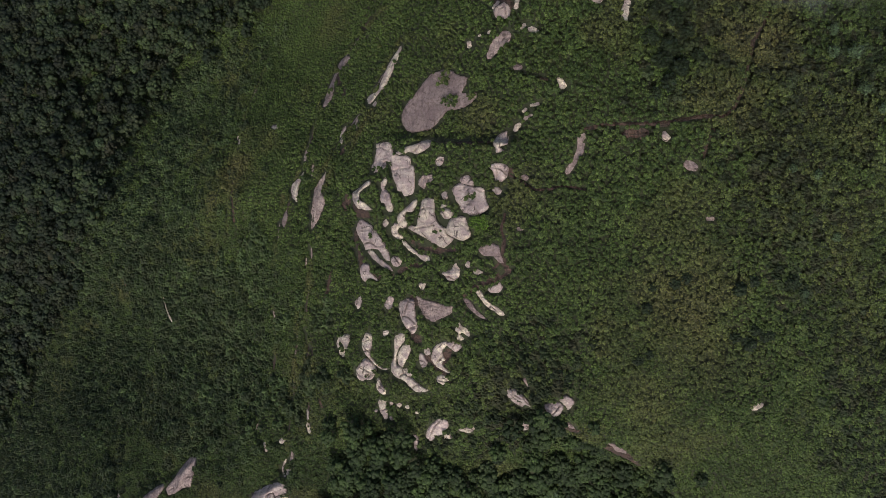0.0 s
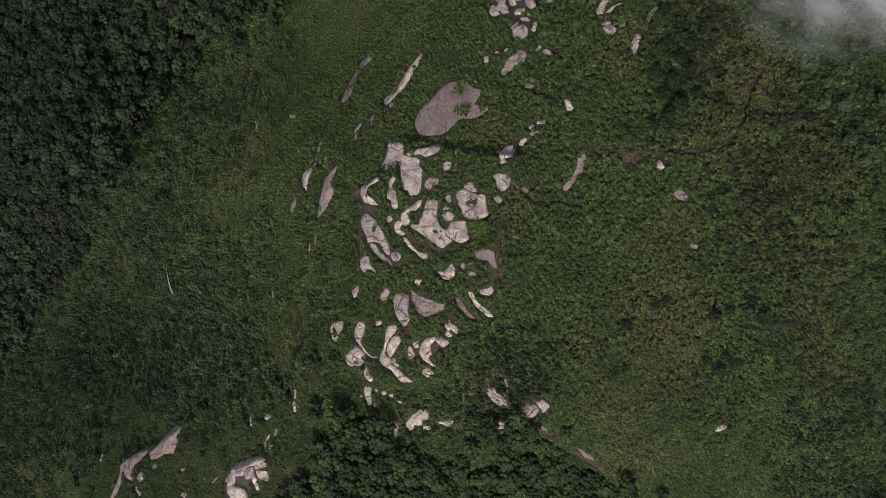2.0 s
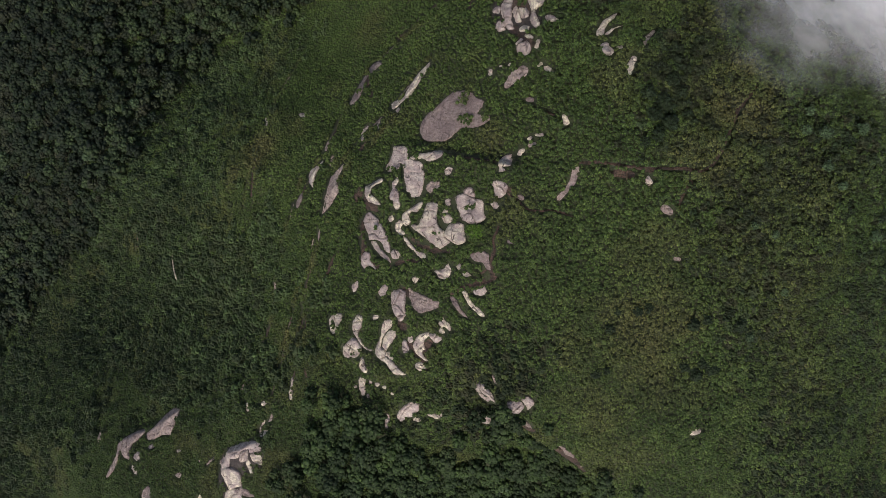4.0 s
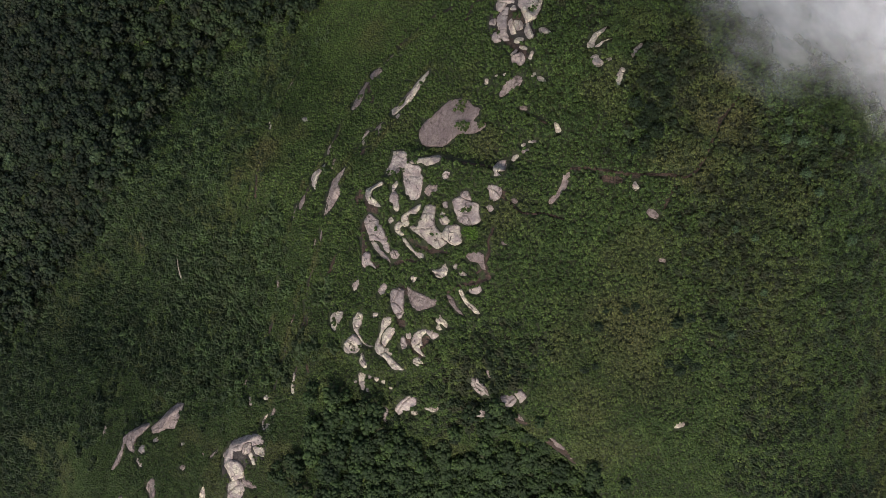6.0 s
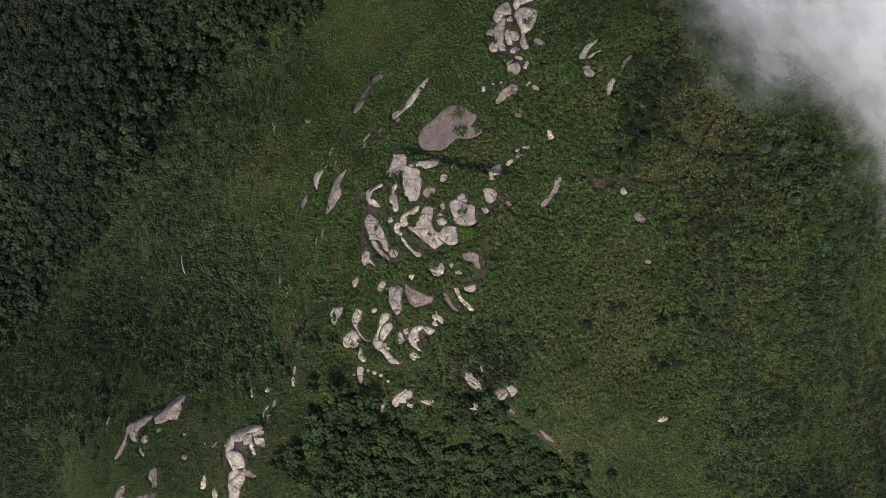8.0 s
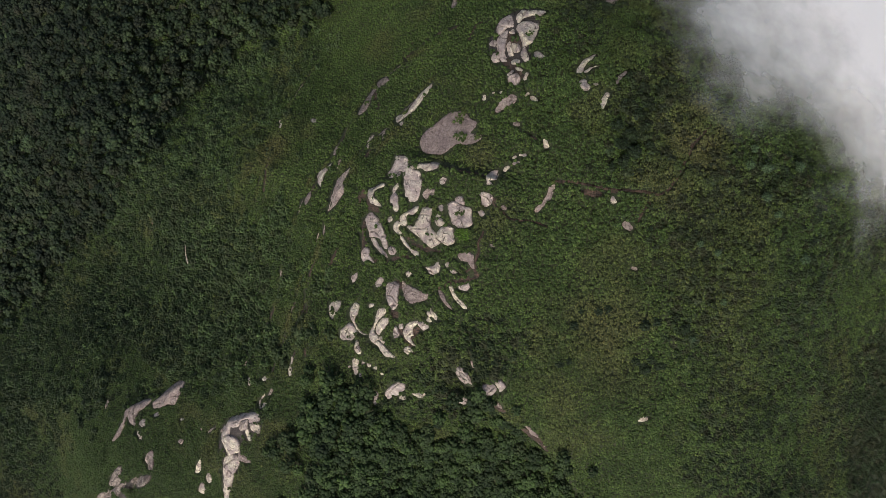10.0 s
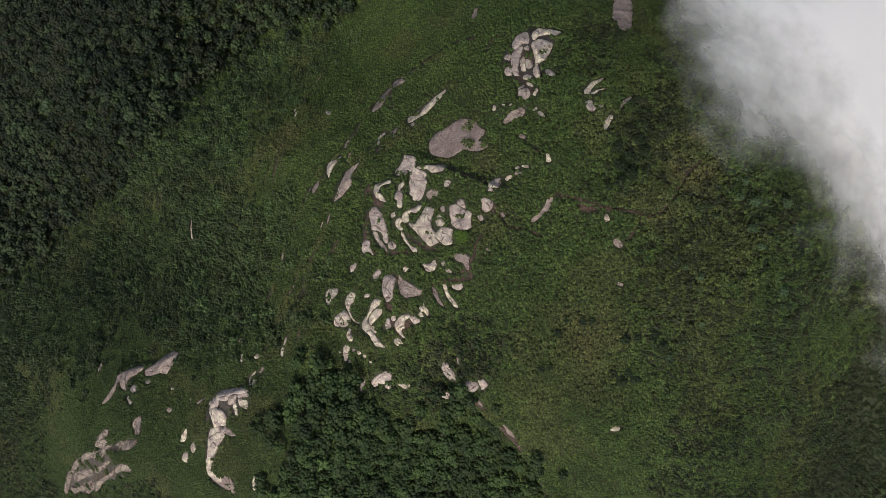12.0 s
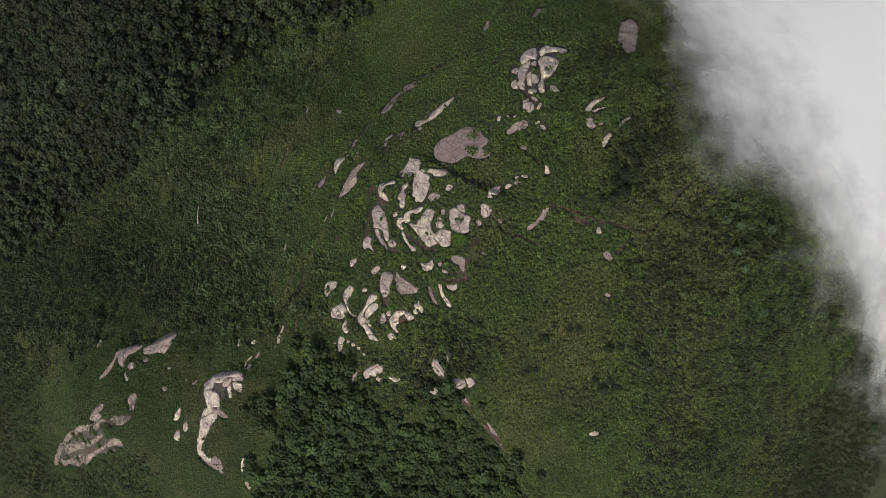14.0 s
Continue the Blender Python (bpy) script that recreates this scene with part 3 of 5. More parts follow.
def outcrop(name, rise, corners, material, label, category, hollows=(), round_edge=1.0):
    """A weathered granite body: rounded shoulders, tilted facets, open joints, higher on its downhill side."""
    seed = next(SEEDS) + 500
    rng = np.random.RandomState(seed)
    loop = footprint(corners, seed)
    area = 0.5 * abs(np.sum(loop[:, 0] * np.roll(loop[:, 1], -1) - np.roll(loop[:, 0], -1) * loop[:, 1]))
    cell = float(np.clip(math.sqrt(area) / 28, 0.13, 0.34))
    lo, hi = loop.min(0) - cell, loop.max(0) + cell
    xs, ys = np.arange(lo[0], hi[0] + cell, cell), np.arange(lo[1], hi[1] + cell, cell)
    x, y = (q.ravel() for q in np.meshgrid(xs, ys))
    d, nx, ny = depth_in(loop, x, y)
    f = grid_faces(len(xs), len(ys))
    f = f[d[f].max(1) > 0]
    edge = d <= 0
    x, y, d = np.where(edge, nx, x), np.where(edge, ny, y), np.maximum(d, 0)
    mx, my = loop.mean(0)
    size = math.sqrt(area)
    fall = np.array([float(height(mx - 4, my) - height(mx + 4, my)), float(height(mx, my - 4) - height(mx, my + 4))])
    fall /= np.hypot(*fall) + 1e-6
    g = height(x, y)
    down = ((x - mx) * fall[0] + (y - my) * fall[1]) / size
    body = rise * np.clip(1.0 + 0.55 * down, 0.4, 1.8)
    body = body * (1 + 0.55 * value_noise(x / (0.3 * size + 0.6), y / (0.3 * size + 0.6), seed + 11))
    whole = body
    for _ in range(3):
        a = rng.uniform(0, 2 * math.pi)
        body = np.minimum(body, rise * (rng.uniform(0.75, 1.15) + rng.uniform(0.5, 1.6) * ((x - mx) * math.cos(a) + (y - my) * math.sin(a)) / size))
    body = np.maximum(body, 0.5 * whole)
    # peeled sheets with low risers
    sheet = 0.4 + 0.1 * rise
    body = 0.6 * body + 0.4 * sheet * (np.floor(body / sheet) + np.clip((body / sheet % 1.0) * 3 - 1, 0, 1))
    # open joints
    turn = rng.uniform(0, math.pi)
    for a, odds in ((turn, 0.8), (turn + 1.3, 0.45)):
        gap = rng.uniform(0.35, 0.6) * size + 1.2
        wave = (x * math.cos(a) + y * math.sin(a)) / gap + 0.7 * value_noise(x / 3.5, y / 3.5, seed + 17) + rng.rand()
        if rng.rand() < odds and area > 4:
            body = body * (1 - 0.85 * np.clip(1.3 - np.abs(wave % 1.0 - 0.5) * gap / 0.17, 0, 1))
    for hx, hy, hr in hollows:
        body = body * (1 - 0.95 * np.exp(-(np.hypot(x - hx, y - hy) / hr) ** 4))
    shoulder = round_edge * min(0.75 * d.max(), 0.35 + 0.4 * rise)
    k = np.clip(d / shoulder, 0, 1)
    z = g + body * np.sqrt(1 - (1 - k) ** 2) + 0.10 * value_noise(x / 0.5, y / 0.5, seed + 19) * (d > 0.2)
    z = np.where(edge, g - 1.2, z)
    used, f = np.unique(f, return_inverse=True)
    v = np.stack([x, y, z], 1)[used]
    centre = np.array([mx, my, float(height(mx, my))])
    ob = new(name, mesh_from(name, v - centre, f.reshape(-1, 4), material))
    ob.location = centre
    PLANS.append((loop[::2], rise, 0.0))
    TUFTS.extend((hx, hy, hr * 0.9) for hx, hy, hr in hollows)
    return tagged(ob, label, category, group="granite boulders of the hilltop" if category == "boulder" else "granite slabs of the hilltop")


def shape_words(corners):
    """Size and form of a footprint, in words."""
    c = np.array(corners)
    w, _ = np.linalg.eigh(np.cov((c - c.mean(0)).T))
    span, slim = 2.6 * math.sqrt(w[1]), math.sqrt(w[1] / max(w[0], 1e-6))
    return ("large" if span > 7 else "medium" if span > 3.5 else "small"), ("long narrow" if slim > 2.6 else "irregular" if slim > 1.6 else "rounded")


def pale_outcrop(rise, *corners, hollows=()):
    big, form = shape_words(corners)
    label = f"{big} {form} pale cream granite boulder with dark joints" if not hollows else f"{big} {form} cream granite boulder with a fern-filled hollow"
    return outcrop("boulder", rise, corners, MAT_ROCK, label, "boulder", hollows)


def mauve_outcrop(rise, *corners, hollows=()):
    big, form = shape_words(corners)
    label = f"{big} {form} pinkish grey granite boulder among green ferns" if not hollows else "round pinkish granite boulder with a fern-filled hollow in its top"
    return outcrop("boulder", rise, corners, MAT_PINK, label, "boulder", hollows)


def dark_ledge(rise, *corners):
    outcrop("rock_slab", rise, corners, MAT_CREVICE_SHADE, "low dark granite ledge with crevice shade under a group of boulders", "rock slab", (), 0.8)
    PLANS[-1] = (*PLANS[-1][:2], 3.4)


def streaked_ledge(rise, *corners):
    big, form = shape_words(corners)
    return outcrop("rock_slab", rise, corners, MAT_STREAKED, f"{big} {form} granite rib with dark streaks and block shadows", "rock slab", (), 0.8)


def pink_ledge(rise, *corners, hollows=()):
    big, form = shape_words(corners)
    return outcrop("rock_slab", rise, corners, MAT_SLAB, f"{big} {form} slab of weathered pinkish granite on the slope", "rock slab", hollows, 0.8)


# near-black beds: rock plus painted crevice shade between the grouped boulders
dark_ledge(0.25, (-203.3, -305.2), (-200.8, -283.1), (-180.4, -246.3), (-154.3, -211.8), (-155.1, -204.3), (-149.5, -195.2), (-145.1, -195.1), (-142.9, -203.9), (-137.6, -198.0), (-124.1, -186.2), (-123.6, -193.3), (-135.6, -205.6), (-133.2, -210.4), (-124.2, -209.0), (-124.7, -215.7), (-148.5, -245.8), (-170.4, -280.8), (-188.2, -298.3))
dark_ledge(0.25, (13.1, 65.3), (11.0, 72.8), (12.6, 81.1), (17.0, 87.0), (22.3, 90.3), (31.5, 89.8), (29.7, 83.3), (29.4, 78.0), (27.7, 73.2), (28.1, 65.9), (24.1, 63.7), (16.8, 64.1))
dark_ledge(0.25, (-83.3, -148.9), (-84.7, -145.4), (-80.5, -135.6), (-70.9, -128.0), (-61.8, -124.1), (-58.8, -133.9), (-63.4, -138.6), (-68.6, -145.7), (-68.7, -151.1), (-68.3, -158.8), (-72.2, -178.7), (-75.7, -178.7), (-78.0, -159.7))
pink_ledge(1.0, (60.7, -82.6), (63.7, -83.5), (70.0, -88.1), (74.2, -93.4), (71.2, -92.5), (66.2, -89.0))
pink_ledge(0.7, (44.0, -74.1), (46.7, -74.2), (49.4, -76.9), (48.2, -77.6))
mauve_outcrop(1.6, (-18.7, 16.8), (-17.9, 17.7), (-13.5, 19.4), (-12.0, 18.2), (-11.7, 15.5), (-9.6, 14.4), (-5.9, 13.8), (-5.3, 10.9), (-4.3, 10.2), (-3.9, 6.0), (-4.6, 1.0), (-7.9, 0.0), (-8.9, 1.6), (-10.2, 2.0), (-11.6, 5.6), (-12.7, 8.9), (-13.5, 12.3), (-15.6, 12.1), (-17.0, 9.4), (-19.4, 9.2), (-18.7, 12.7))
pale_outcrop(1.3, (-11.0, 15.4), (-8.9, 16.6), (-4.2, 17.8), (0.2, 19.4), (1.5, 18.5), (0.8, 16.2), (-1.7, 14.8), (-3.9, 14.3), (-6.2, 15.0), (-9.6, 14.4))
pale_outcrop(1.2, (-18.9, 18.8), (-17.2, 19.4), (-13.7, 19.5), (-15.3, 17.3), (-17.9, 16.9))
mauve_outcrop(2.2, (8.1, 2.5), (10.5, 4.5), (13.4, 3.6), (17.9, 2.7), (18.5, -0.3), (19.6, -3.2), (18.0, -5.0), (15.1, -6.2), (12.0, -5.1), (10.3, -2.9), (9.2, -0.6), hollows=[(13.8, -0.1, 1.6)])
mauve_outcrop(1.8, (10.7, 5.1), (11.3, 6.6), (13.3, 6.9), (14.5, 5.1), (15.1, 3.6), (12.8, 3.6), (11.3, 4.2))
mauve_outcrop(2.2, (19.1, 9.3), (20.4, 10.4), (23.7, 10.0), (25.0, 8.6), (24.3, 5.5), (22.3, 4.4), (21.2, 5.0), (20.5, 7.6))
mauve_outcrop(1.2, (20.2, 2.4), (21.8, 3.2), (23.4, 2.1), (22.4, 0.6), (21.0, 0.9))
pale_outcrop(1.8, (20.4, 16.7), (22.3, 19.2), (24.5, 20.2), (25.0, 18.2), (24.4, 15.9), (22.4, 15.1), (23.5, 13.9), (21.3, 13.4), (20.8, 15.2))
mauve_outcrop(0.8, (2.7, 11.8), (3.9, 13.2), (5.4, 12.8), (5.4, 11.0), (3.9, 9.9))
pink_ledge(0.8, (-3.0, 5.4), (-1.1, 7.3), (1.8, 7.2), (2.4, 5.6), (0.2, 4.1), (-1.1, 2.5), (-2.7, 3.8))
pale_outcrop(1.5, (-28.3, 1.1), (-26.3, 2.8), (-21.3, 5.8), (-20.5, 4.4), (-24.6, 1.7), (-24.6, -1.0), (-22.0, -2.7), (-19.4, -4.7), (-21.6, -5.1), (-25.4, -4.5), (-27.9, -1.8))
pale_outcrop(1.0, (-16.6, 4.4), (-14.8, 7.0), (-14.1, 5.6), (-15.1, 2.7), (-16.2, 2.3))
mauve_outcrop(1.2, (-16.9, 0.3), (-15.1, 2.3), (-13.3, 1.0), (-13.0, -1.0), (-15.5, -2.3), (-16.6, -2.0))
pale_outcrop(1.4, (-14.8, -3.6), (-13.3, -2.0), (-12.0, -3.3), (-12.3, -5.3), (-14.1, -5.0))
pale_outcrop(1.6, (-10.6, -7.5), (-8.9, -4.8), (-5.6, -2.2), (-3.6, -0.6), (-3.0, -1.6), (-4.6, -4.8), (-6.9, -5.5), (-7.6, -7.4), (-6.6, -9.4), (-8.0, -11.0), (-10.0, -10.1))
pale_outcrop(1.8, (4.5, -5.2), (6.0, -3.7), (8.4, -4.5), (8.4, -6.4), (6.3, -7.3), (4.8, -6.5))
pale_outcrop(0.9, (4.2, -3.4), (5.4, -2.1), (6.5, -2.9), (5.4, -3.9))
mauve_outcrop(1.0, (4.8, 0.6), (5.7, 1.9), (6.8, 1.3), (6.7, -0.6), (5.4, -0.9))
pale_outcrop(1.9, (-3.3, -7.3), (-2.3, -4.1), (-1.7, -0.9), (0.8, 0.0), (2.7, -0.9), (2.7, -4.0), (3.3, -7.1), (4.5, -9.0), (6.4, -10.5), (6.7, -12.3), (8.8, -13.8), (7.9, -15.1), (5.8, -17.1), (2.7, -16.0), (0.2, -14.6), (-4.3, -12.2), (-6.6, -11.0), (-5.6, -9.6), (-3.7, -9.6), hollows=[(3.0, -11.3, 0.9)])
pale_outcrop(2.8, (6.3, -10.1), (7.5, -7.6), (10.5, -6.0), (12.8, -6.6), (13.1, -8.7), (14.3, -11.7), (13.4, -13.5), (11.1, -14.5), (8.2, -13.1), (6.1, -12.3))
mauve_outcrop(2.2, (-26.6, -11.6), (-24.7, -8.3), (-21.7, -9.2), (-19.1, -11.2), (-16.3, -14.4), (-13.8, -18.9), (-12.8, -22.5), (-15.2, -22.4), (-17.7, -19.2), (-20.3, -19.1), (-22.6, -19.6), (-23.7, -16.9), (-25.6, -14.3))
pale_outcrop(1.2, (-21.9, -20.3), (-19.6, -19.4), (-17.1, -21.9), (-13.5, -24.3), (-11.8, -26.6), (-14.6, -25.7), (-18.1, -23.7))
mauve_outcrop(1.8, (-12.8, -22.5), (-11.8, -20.8), (-9.4, -21.0), (-8.7, -22.6), (-9.7, -24.3), (-11.8, -24.5))
pale_outcrop(1.3, (-12.8, -10.9), (-11.0, -9.2), (-9.3, -10.4), (-10.3, -12.1), (-8.0, -14.3), (-9.7, -15.1), (-12.1, -13.5))
pale_outcrop(1.2, (-9.0, -15.4), (-7.7, -15.0), (-5.3, -17.5), (-2.4, -19.3), (0.5, -20.0), (1.1, -21.6), (-1.1, -22.1), (-3.1, -20.6), (-5.7, -19.2), (-8.0, -17.0))
pale_outcrop(0.9, (-15.9, -9.4), (-14.5, -8.0), (-13.4, -9.3), (-14.9, -11.0))
mauve_outcrop(1.3, (-25.0, -26.9), (-23.4, -24.5), (-21.1, -24.6), (-20.7, -27.0), (-18.1, -29.4), (-17.8, -30.4), (-21.1, -29.8), (-22.6, -31.4), (-24.6, -29.6))
mauve_outcrop(0.9, (-27.5, -39.8), (-25.1, -37.2), (-24.7, -39.3), (-25.5, -42.3), (-26.7, -42.6))
mauve_outcrop(1.0, (-15.5, -39.1), (-13.3, -35.2), (-11.9, -36.5), (-12.7, -40.1), (-14.1, -40.6))
pink_ledge(0.9, (16.2, -16.8), (18.7, -15.1), (20.9, -14.4), (22.5, -15.5), (23.4, -18.5), (24.4, -20.9), (22.5, -20.7), (21.0, -18.9), (18.1, -18.8))
pale_outcrop(1.7, (4.9, -25.4), (7.6, -24.2), (9.4, -21.8), (10.9, -24.1), (10.3, -26.7), (8.2, -27.9), (6.4, -27.1))
pale_outcrop(0.8, (12.1, -21.9), (13.5, -20.6), (14.1, -22.4), (13.0, -23.4))
pale_outcrop(0.6, (14.8, -23.9), (16.5, -23.1), (17.9, -24.0), (15.9, -25.1))
pale_outcrop(0.8, (-2.8, -30.5), (-1.1, -29.3), (-0.2, -30.2), (-1.8, -32.4))
pale_outcrop(1.0, (15.4, -30.4), (16.9, -29.9), (19.5, -33.2), (23.1, -35.7), (24.8, -37.5), (23.7, -38.2), (20.2, -36.0), (16.9, -32.8))
mauve_outcrop(0.9, (19.2, -29.4), (21.2, -28.1), (23.1, -27.0), (24.1, -28.6), (22.7, -30.5), (20.6, -30.6))
pink_ledge(0.8, (11.9, -33.3), (13.7, -33.5), (17.0, -37.5), (19.7, -39.8), (16.7, -39.1), (13.1, -36.0))
mauve_outcrop(2.4, (-10.2, -38.2), (-7.7, -35.8), (-4.7, -35.8), (-4.1, -38.0), (-3.8, -41.3), (-3.1, -44.5), (-4.1, -47.5), (-5.5, -48.1), (-7.8, -45.7), (-9.5, -42.5))
pink_ledge(0.9, (-1.1, -39.1), (2.7, -40.5), (6.5, -36.8), (8.6, -36.6), (7.7, -39.2), (2.1, -42.6), (0.2, -41.6), (-1.8, -40.5))
pale_outcrop(1.2, (-36.0, -57.7), (-33.8, -53.9), (-30.1, -52.4), (-29.6, -54.7), (-30.8, -58.5), (-32.7, -62.9), (-34.8, -61.5), hollows=[(-33.5, -57.8, 1.1)])
pale_outcrop(1.9, (-24.6, -54.0), (-22.7, -50.8), (-20.5, -51.6), (-20.5, -55.5), (-21.3, -59.0), (-18.8, -61.8), (-16.6, -63.2), (-13.7, -63.1), (-15.9, -64.2), (-18.8, -63.2), (-21.7, -60.8), (-24.2, -57.4))
pale_outcrop(2.0, (-27.1, -66.1), (-25.3, -62.4), (-22.8, -60.5), (-19.5, -62.6), (-18.8, -64.7), (-20.2, -68.0), (-22.8, -68.8), (-26.8, -70.2), hollows=[(-22.2, -66.9, 1.0)])
pale_outcrop(1.4, (-18.8, -68.2), (-18.1, -67.1), (-16.6, -69.2), (-15.2, -71.8), (-16.4, -73.6), (-18.8, -71.8))
pale_outcrop(1.9, (-11.7, -50.3), (-10.3, -48.6), (-7.5, -48.1), (-7.9, -51.0), (-10.4, -55.2), (-11.2, -59.2), (-10.8, -60.9), (-9.1, -61.5), (-8.0, -63.6), (-4.6, -65.3), (-1.9, -66.9), (0.5, -67.9), (-1.2, -69.2), (-4.6, -69.6), (-8.0, -66.8), (-12.6, -65.1), (-13.3, -62.4), (-12.2, -57.1))
pale_outcrop(2.0, (-10.8, -57.5), (-8.9, -53.3), (-6.5, -52.2), (-5.5, -54.1), (-7.3, -58.2), (-8.7, -61.4), (-10.5, -60.4))
pale_outcrop(1.3, (-9.1, -62.6), (-7.3, -61.6), (-5.3, -63.5), (-6.3, -65.1), (-8.0, -64.5))
mauve_outcrop(1.2, (-3.2, -55.6), (-1.8, -54.9), (0.1, -57.6), (-0.2, -60.0), (-2.2, -59.7), (-2.8, -57.7))
pale_outcrop(1.7, (1.8, -52.9), (3.4, -50.5), (6.5, -48.8), (6.8, -50.2), (5.3, -52.9), (6.3, -55.5), (5.3, -57.0), (6.6, -58.8), (8.5, -60.2), (6.0, -59.9), (3.4, -59.0), (1.5, -56.8))
mauve_outcrop(1.6, (6.5, -49.9), (8.4, -48.6), (10.3, -48.8), (11.8, -49.9), (10.0, -52.2), (8.4, -51.7))
pale_outcrop(1.5, (9.3, -44.2), (10.5, -41.4), (11.4, -42.7), (14.2, -44.3), (13.9, -46.3), (11.7, -45.3), (10.5, -45.8))
pale_outcrop(1.2, (9.9, -46.9), (10.8, -45.7), (12.4, -47.2), (11.8, -48.0), (10.3, -48.0))
pale_outcrop(1.6, (3.4, -62.6), (5.3, -61.0), (7.9, -62.4), (5.4, -65.0), (3.7, -64.5))
mauve_outcrop(0.8, (-16.4, -49.4), (-14.2, -48.3), (-13.9, -49.8), (-15.7, -51.2))
mauve_outcrop(1.0, (-1.2, -53.2), (0.5, -52.5), (1.5, -54.2), (0.1, -55.3), (-0.8, -54.7))
pink_ledge(1.4, (-9.1, 29.1), (-7.1, 32.8), (-3.7, 36.1), (0.9, 41.2), (4.6, 42.2), (7.3, 42.0), (10.5, 39.0), (12.8, 38.2), (12.5, 35.5), (11.1, 33.4), (12.7, 33.1), (15.6, 32.7), (15.6, 30.7), (12.8, 28.7), (10.5, 28.1), (7.0, 27.9), (4.6, 25.8), (2.1, 23.0), (-1.7, 22.2), (-5.7, 22.4), (-8.4, 25.0), hollows=[(5.4, 38.2, 2.2), (8.8, 31.2, 1.5)])
pale_outcrop(1.3, (-23.9, 38.2), (-21.8, 40.0), (-18.6, 40.0), (-16.8, 45.0), (-13.0, 51.2), (-9.3, 54.7), (-9.3, 52.6), (-12.2, 46.5), (-15.1, 40.7), (-17.7, 39.0), (-20.1, 36.6), (-22.1, 35.3))
pink_ledge(0.7, (-45.2, 38.8), (-43.9, 47.0), (-40.6, 54.5), (-38.1, 60.4), (-34.8, 60.6), (-32.1, 58.6), (-34.4, 56.6), (-39.1, 51.9), (-40.1, 43.1), (-42.7, 39.2), hollows=[(-39.4, 55.1, 1.4), (-41.5, 45.2, 1.0)])
pale_outcrop(0.9, (-20.8, 34.9), (-19.7, 36.3), (-18.7, 35.2), (-19.7, 33.5))
pale_outcrop(1.0, (-58.4, 2.8), (-57.7, 5.6), (-54.1, 8.3), (-51.9, 10.7), (-52.6, 7.5), (-54.1, 4.3), (-54.3, -0.4), (-54.5, -2.8), (-56.6, -0.4))
pink_ledge(0.9, (-47.4, -9.7), (-47.1, -2.0), (-46.1, 4.3), (-42.8, 8.0), (-40.6, 10.3), (-41.2, 6.4), (-42.3, 2.6), (-40.4, -2.3), (-43.1, -8.0), (-44.8, -11.1), (-47.4, -13.5))
pink_ledge(0.5, (-53.7, 15.8), (-52.3, 19.9), (-50.6, 20.1), (-51.5, 15.2))
pink_ledge(0.6, (-61.6, -10.8), (-59.6, -5.2), (-58.5, -9.1), (-60.0, -13.1))
mauve_outcrop(2.0, (-0.6, -88.3), (0.5, -85.0), (3.9, -80.4), (7.6, -80.5), (7.7, -83.6), (6.7, -86.4), (3.6, -88.6), (1.5, -90.9), (-0.2, -89.9))
pale_outcrop(1.3, (6.1, -89.3), (7.0, -85.6), (9.1, -87.0), (10.8, -88.2), (8.5, -89.1))
pale_outcrop(1.5, (10.7, -84.0), (14.3, -82.5), (17.2, -81.1), (16.7, -84.0), (14.5, -85.5), (12.1, -84.8))
mauve_outcrop(2.6, (27.0, -67.2), (26.6, -62.8), (28.2, -62.0), (30.6, -63.7), (32.7, -66.1), (34.6, -71.0), (32.4, -72.0), (29.1, -69.9))
mauve_outcrop(1.9, (31.6, -79.8), (32.5, -77.3), (36.6, -80.6), (35.5, -82.5), (32.6, -82.7))
pale_outcrop(1.5, (-18.9, -78.6), (-17.8, -76.8), (-15.6, -77.3), (-14.9, -84.0), (-16.4, -84.7), (-17.9, -82.5))
pale_outcrop(1.0, (-14.3, -79.2), (-14.1, -77.0), (-12.5, -76.7), (-13.0, -79.3))
pale_outcrop(0.9, (-11.6, -78.7), (-11.5, -77.0), (-9.6, -77.0), (-10.0, -78.7))
pale_outcrop(0.9, (-14.5, -83.5), (-13.1, -83.3), (-12.7, -84.6), (-14.2, -84.8))
pale_outcrop(0.8, (-8.3, -77.7), (-6.8, -76.9), (-6.4, -78.5), (-7.9, -78.8))
pale_outcrop(0.8, (-4.9, -78.8), (-3.2, -78.2), (-3.2, -79.6), (-4.5, -80.0))
mauve_outcrop(1.3, (-5.2, -89.4), (-3.8, -89.2), (-3.1, -92.2), (-3.4, -96.2), (-4.7, -95.4), (-5.2, -92.6))
mauve_outcrop(2.2, (37.9, -67.7), (39.0, -66.7), (42.2, -66.0), (44.1, -67.4), (44.0, -69.5), (42.3, -72.0), (39.3, -70.2))
pale_outcrop(2.0, (42.7, -65.3), (44.2, -63.1), (46.4, -64.1), (47.3, -65.8), (45.8, -68.8), (44.4, -67.1))
mauve_outcrop(2.4, (12.8, 80.3), (14.2, 84.5), (16.9, 86.6), (18.6, 85.7), (19.7, 80.9), (17.3, 79.9), (15.5, 77.4), (13.7, 76.8))
mauve_outcrop(2.2, (13.9, 74.1), (16.0, 78.8), (18.0, 78.5), (17.8, 73.5), (18.4, 68.1), (19.5, 64.8), (17.3, 64.7), (15.5, 67.9))
pale_outcrop(2.2, (19.7, 85.8), (21.9, 89.7), (24.2, 89.3), (27.9, 89.9), (31.4, 89.5), (29.8, 87.2), (26.1, 86.6), (23.2, 85.2), (21.0, 82.5))
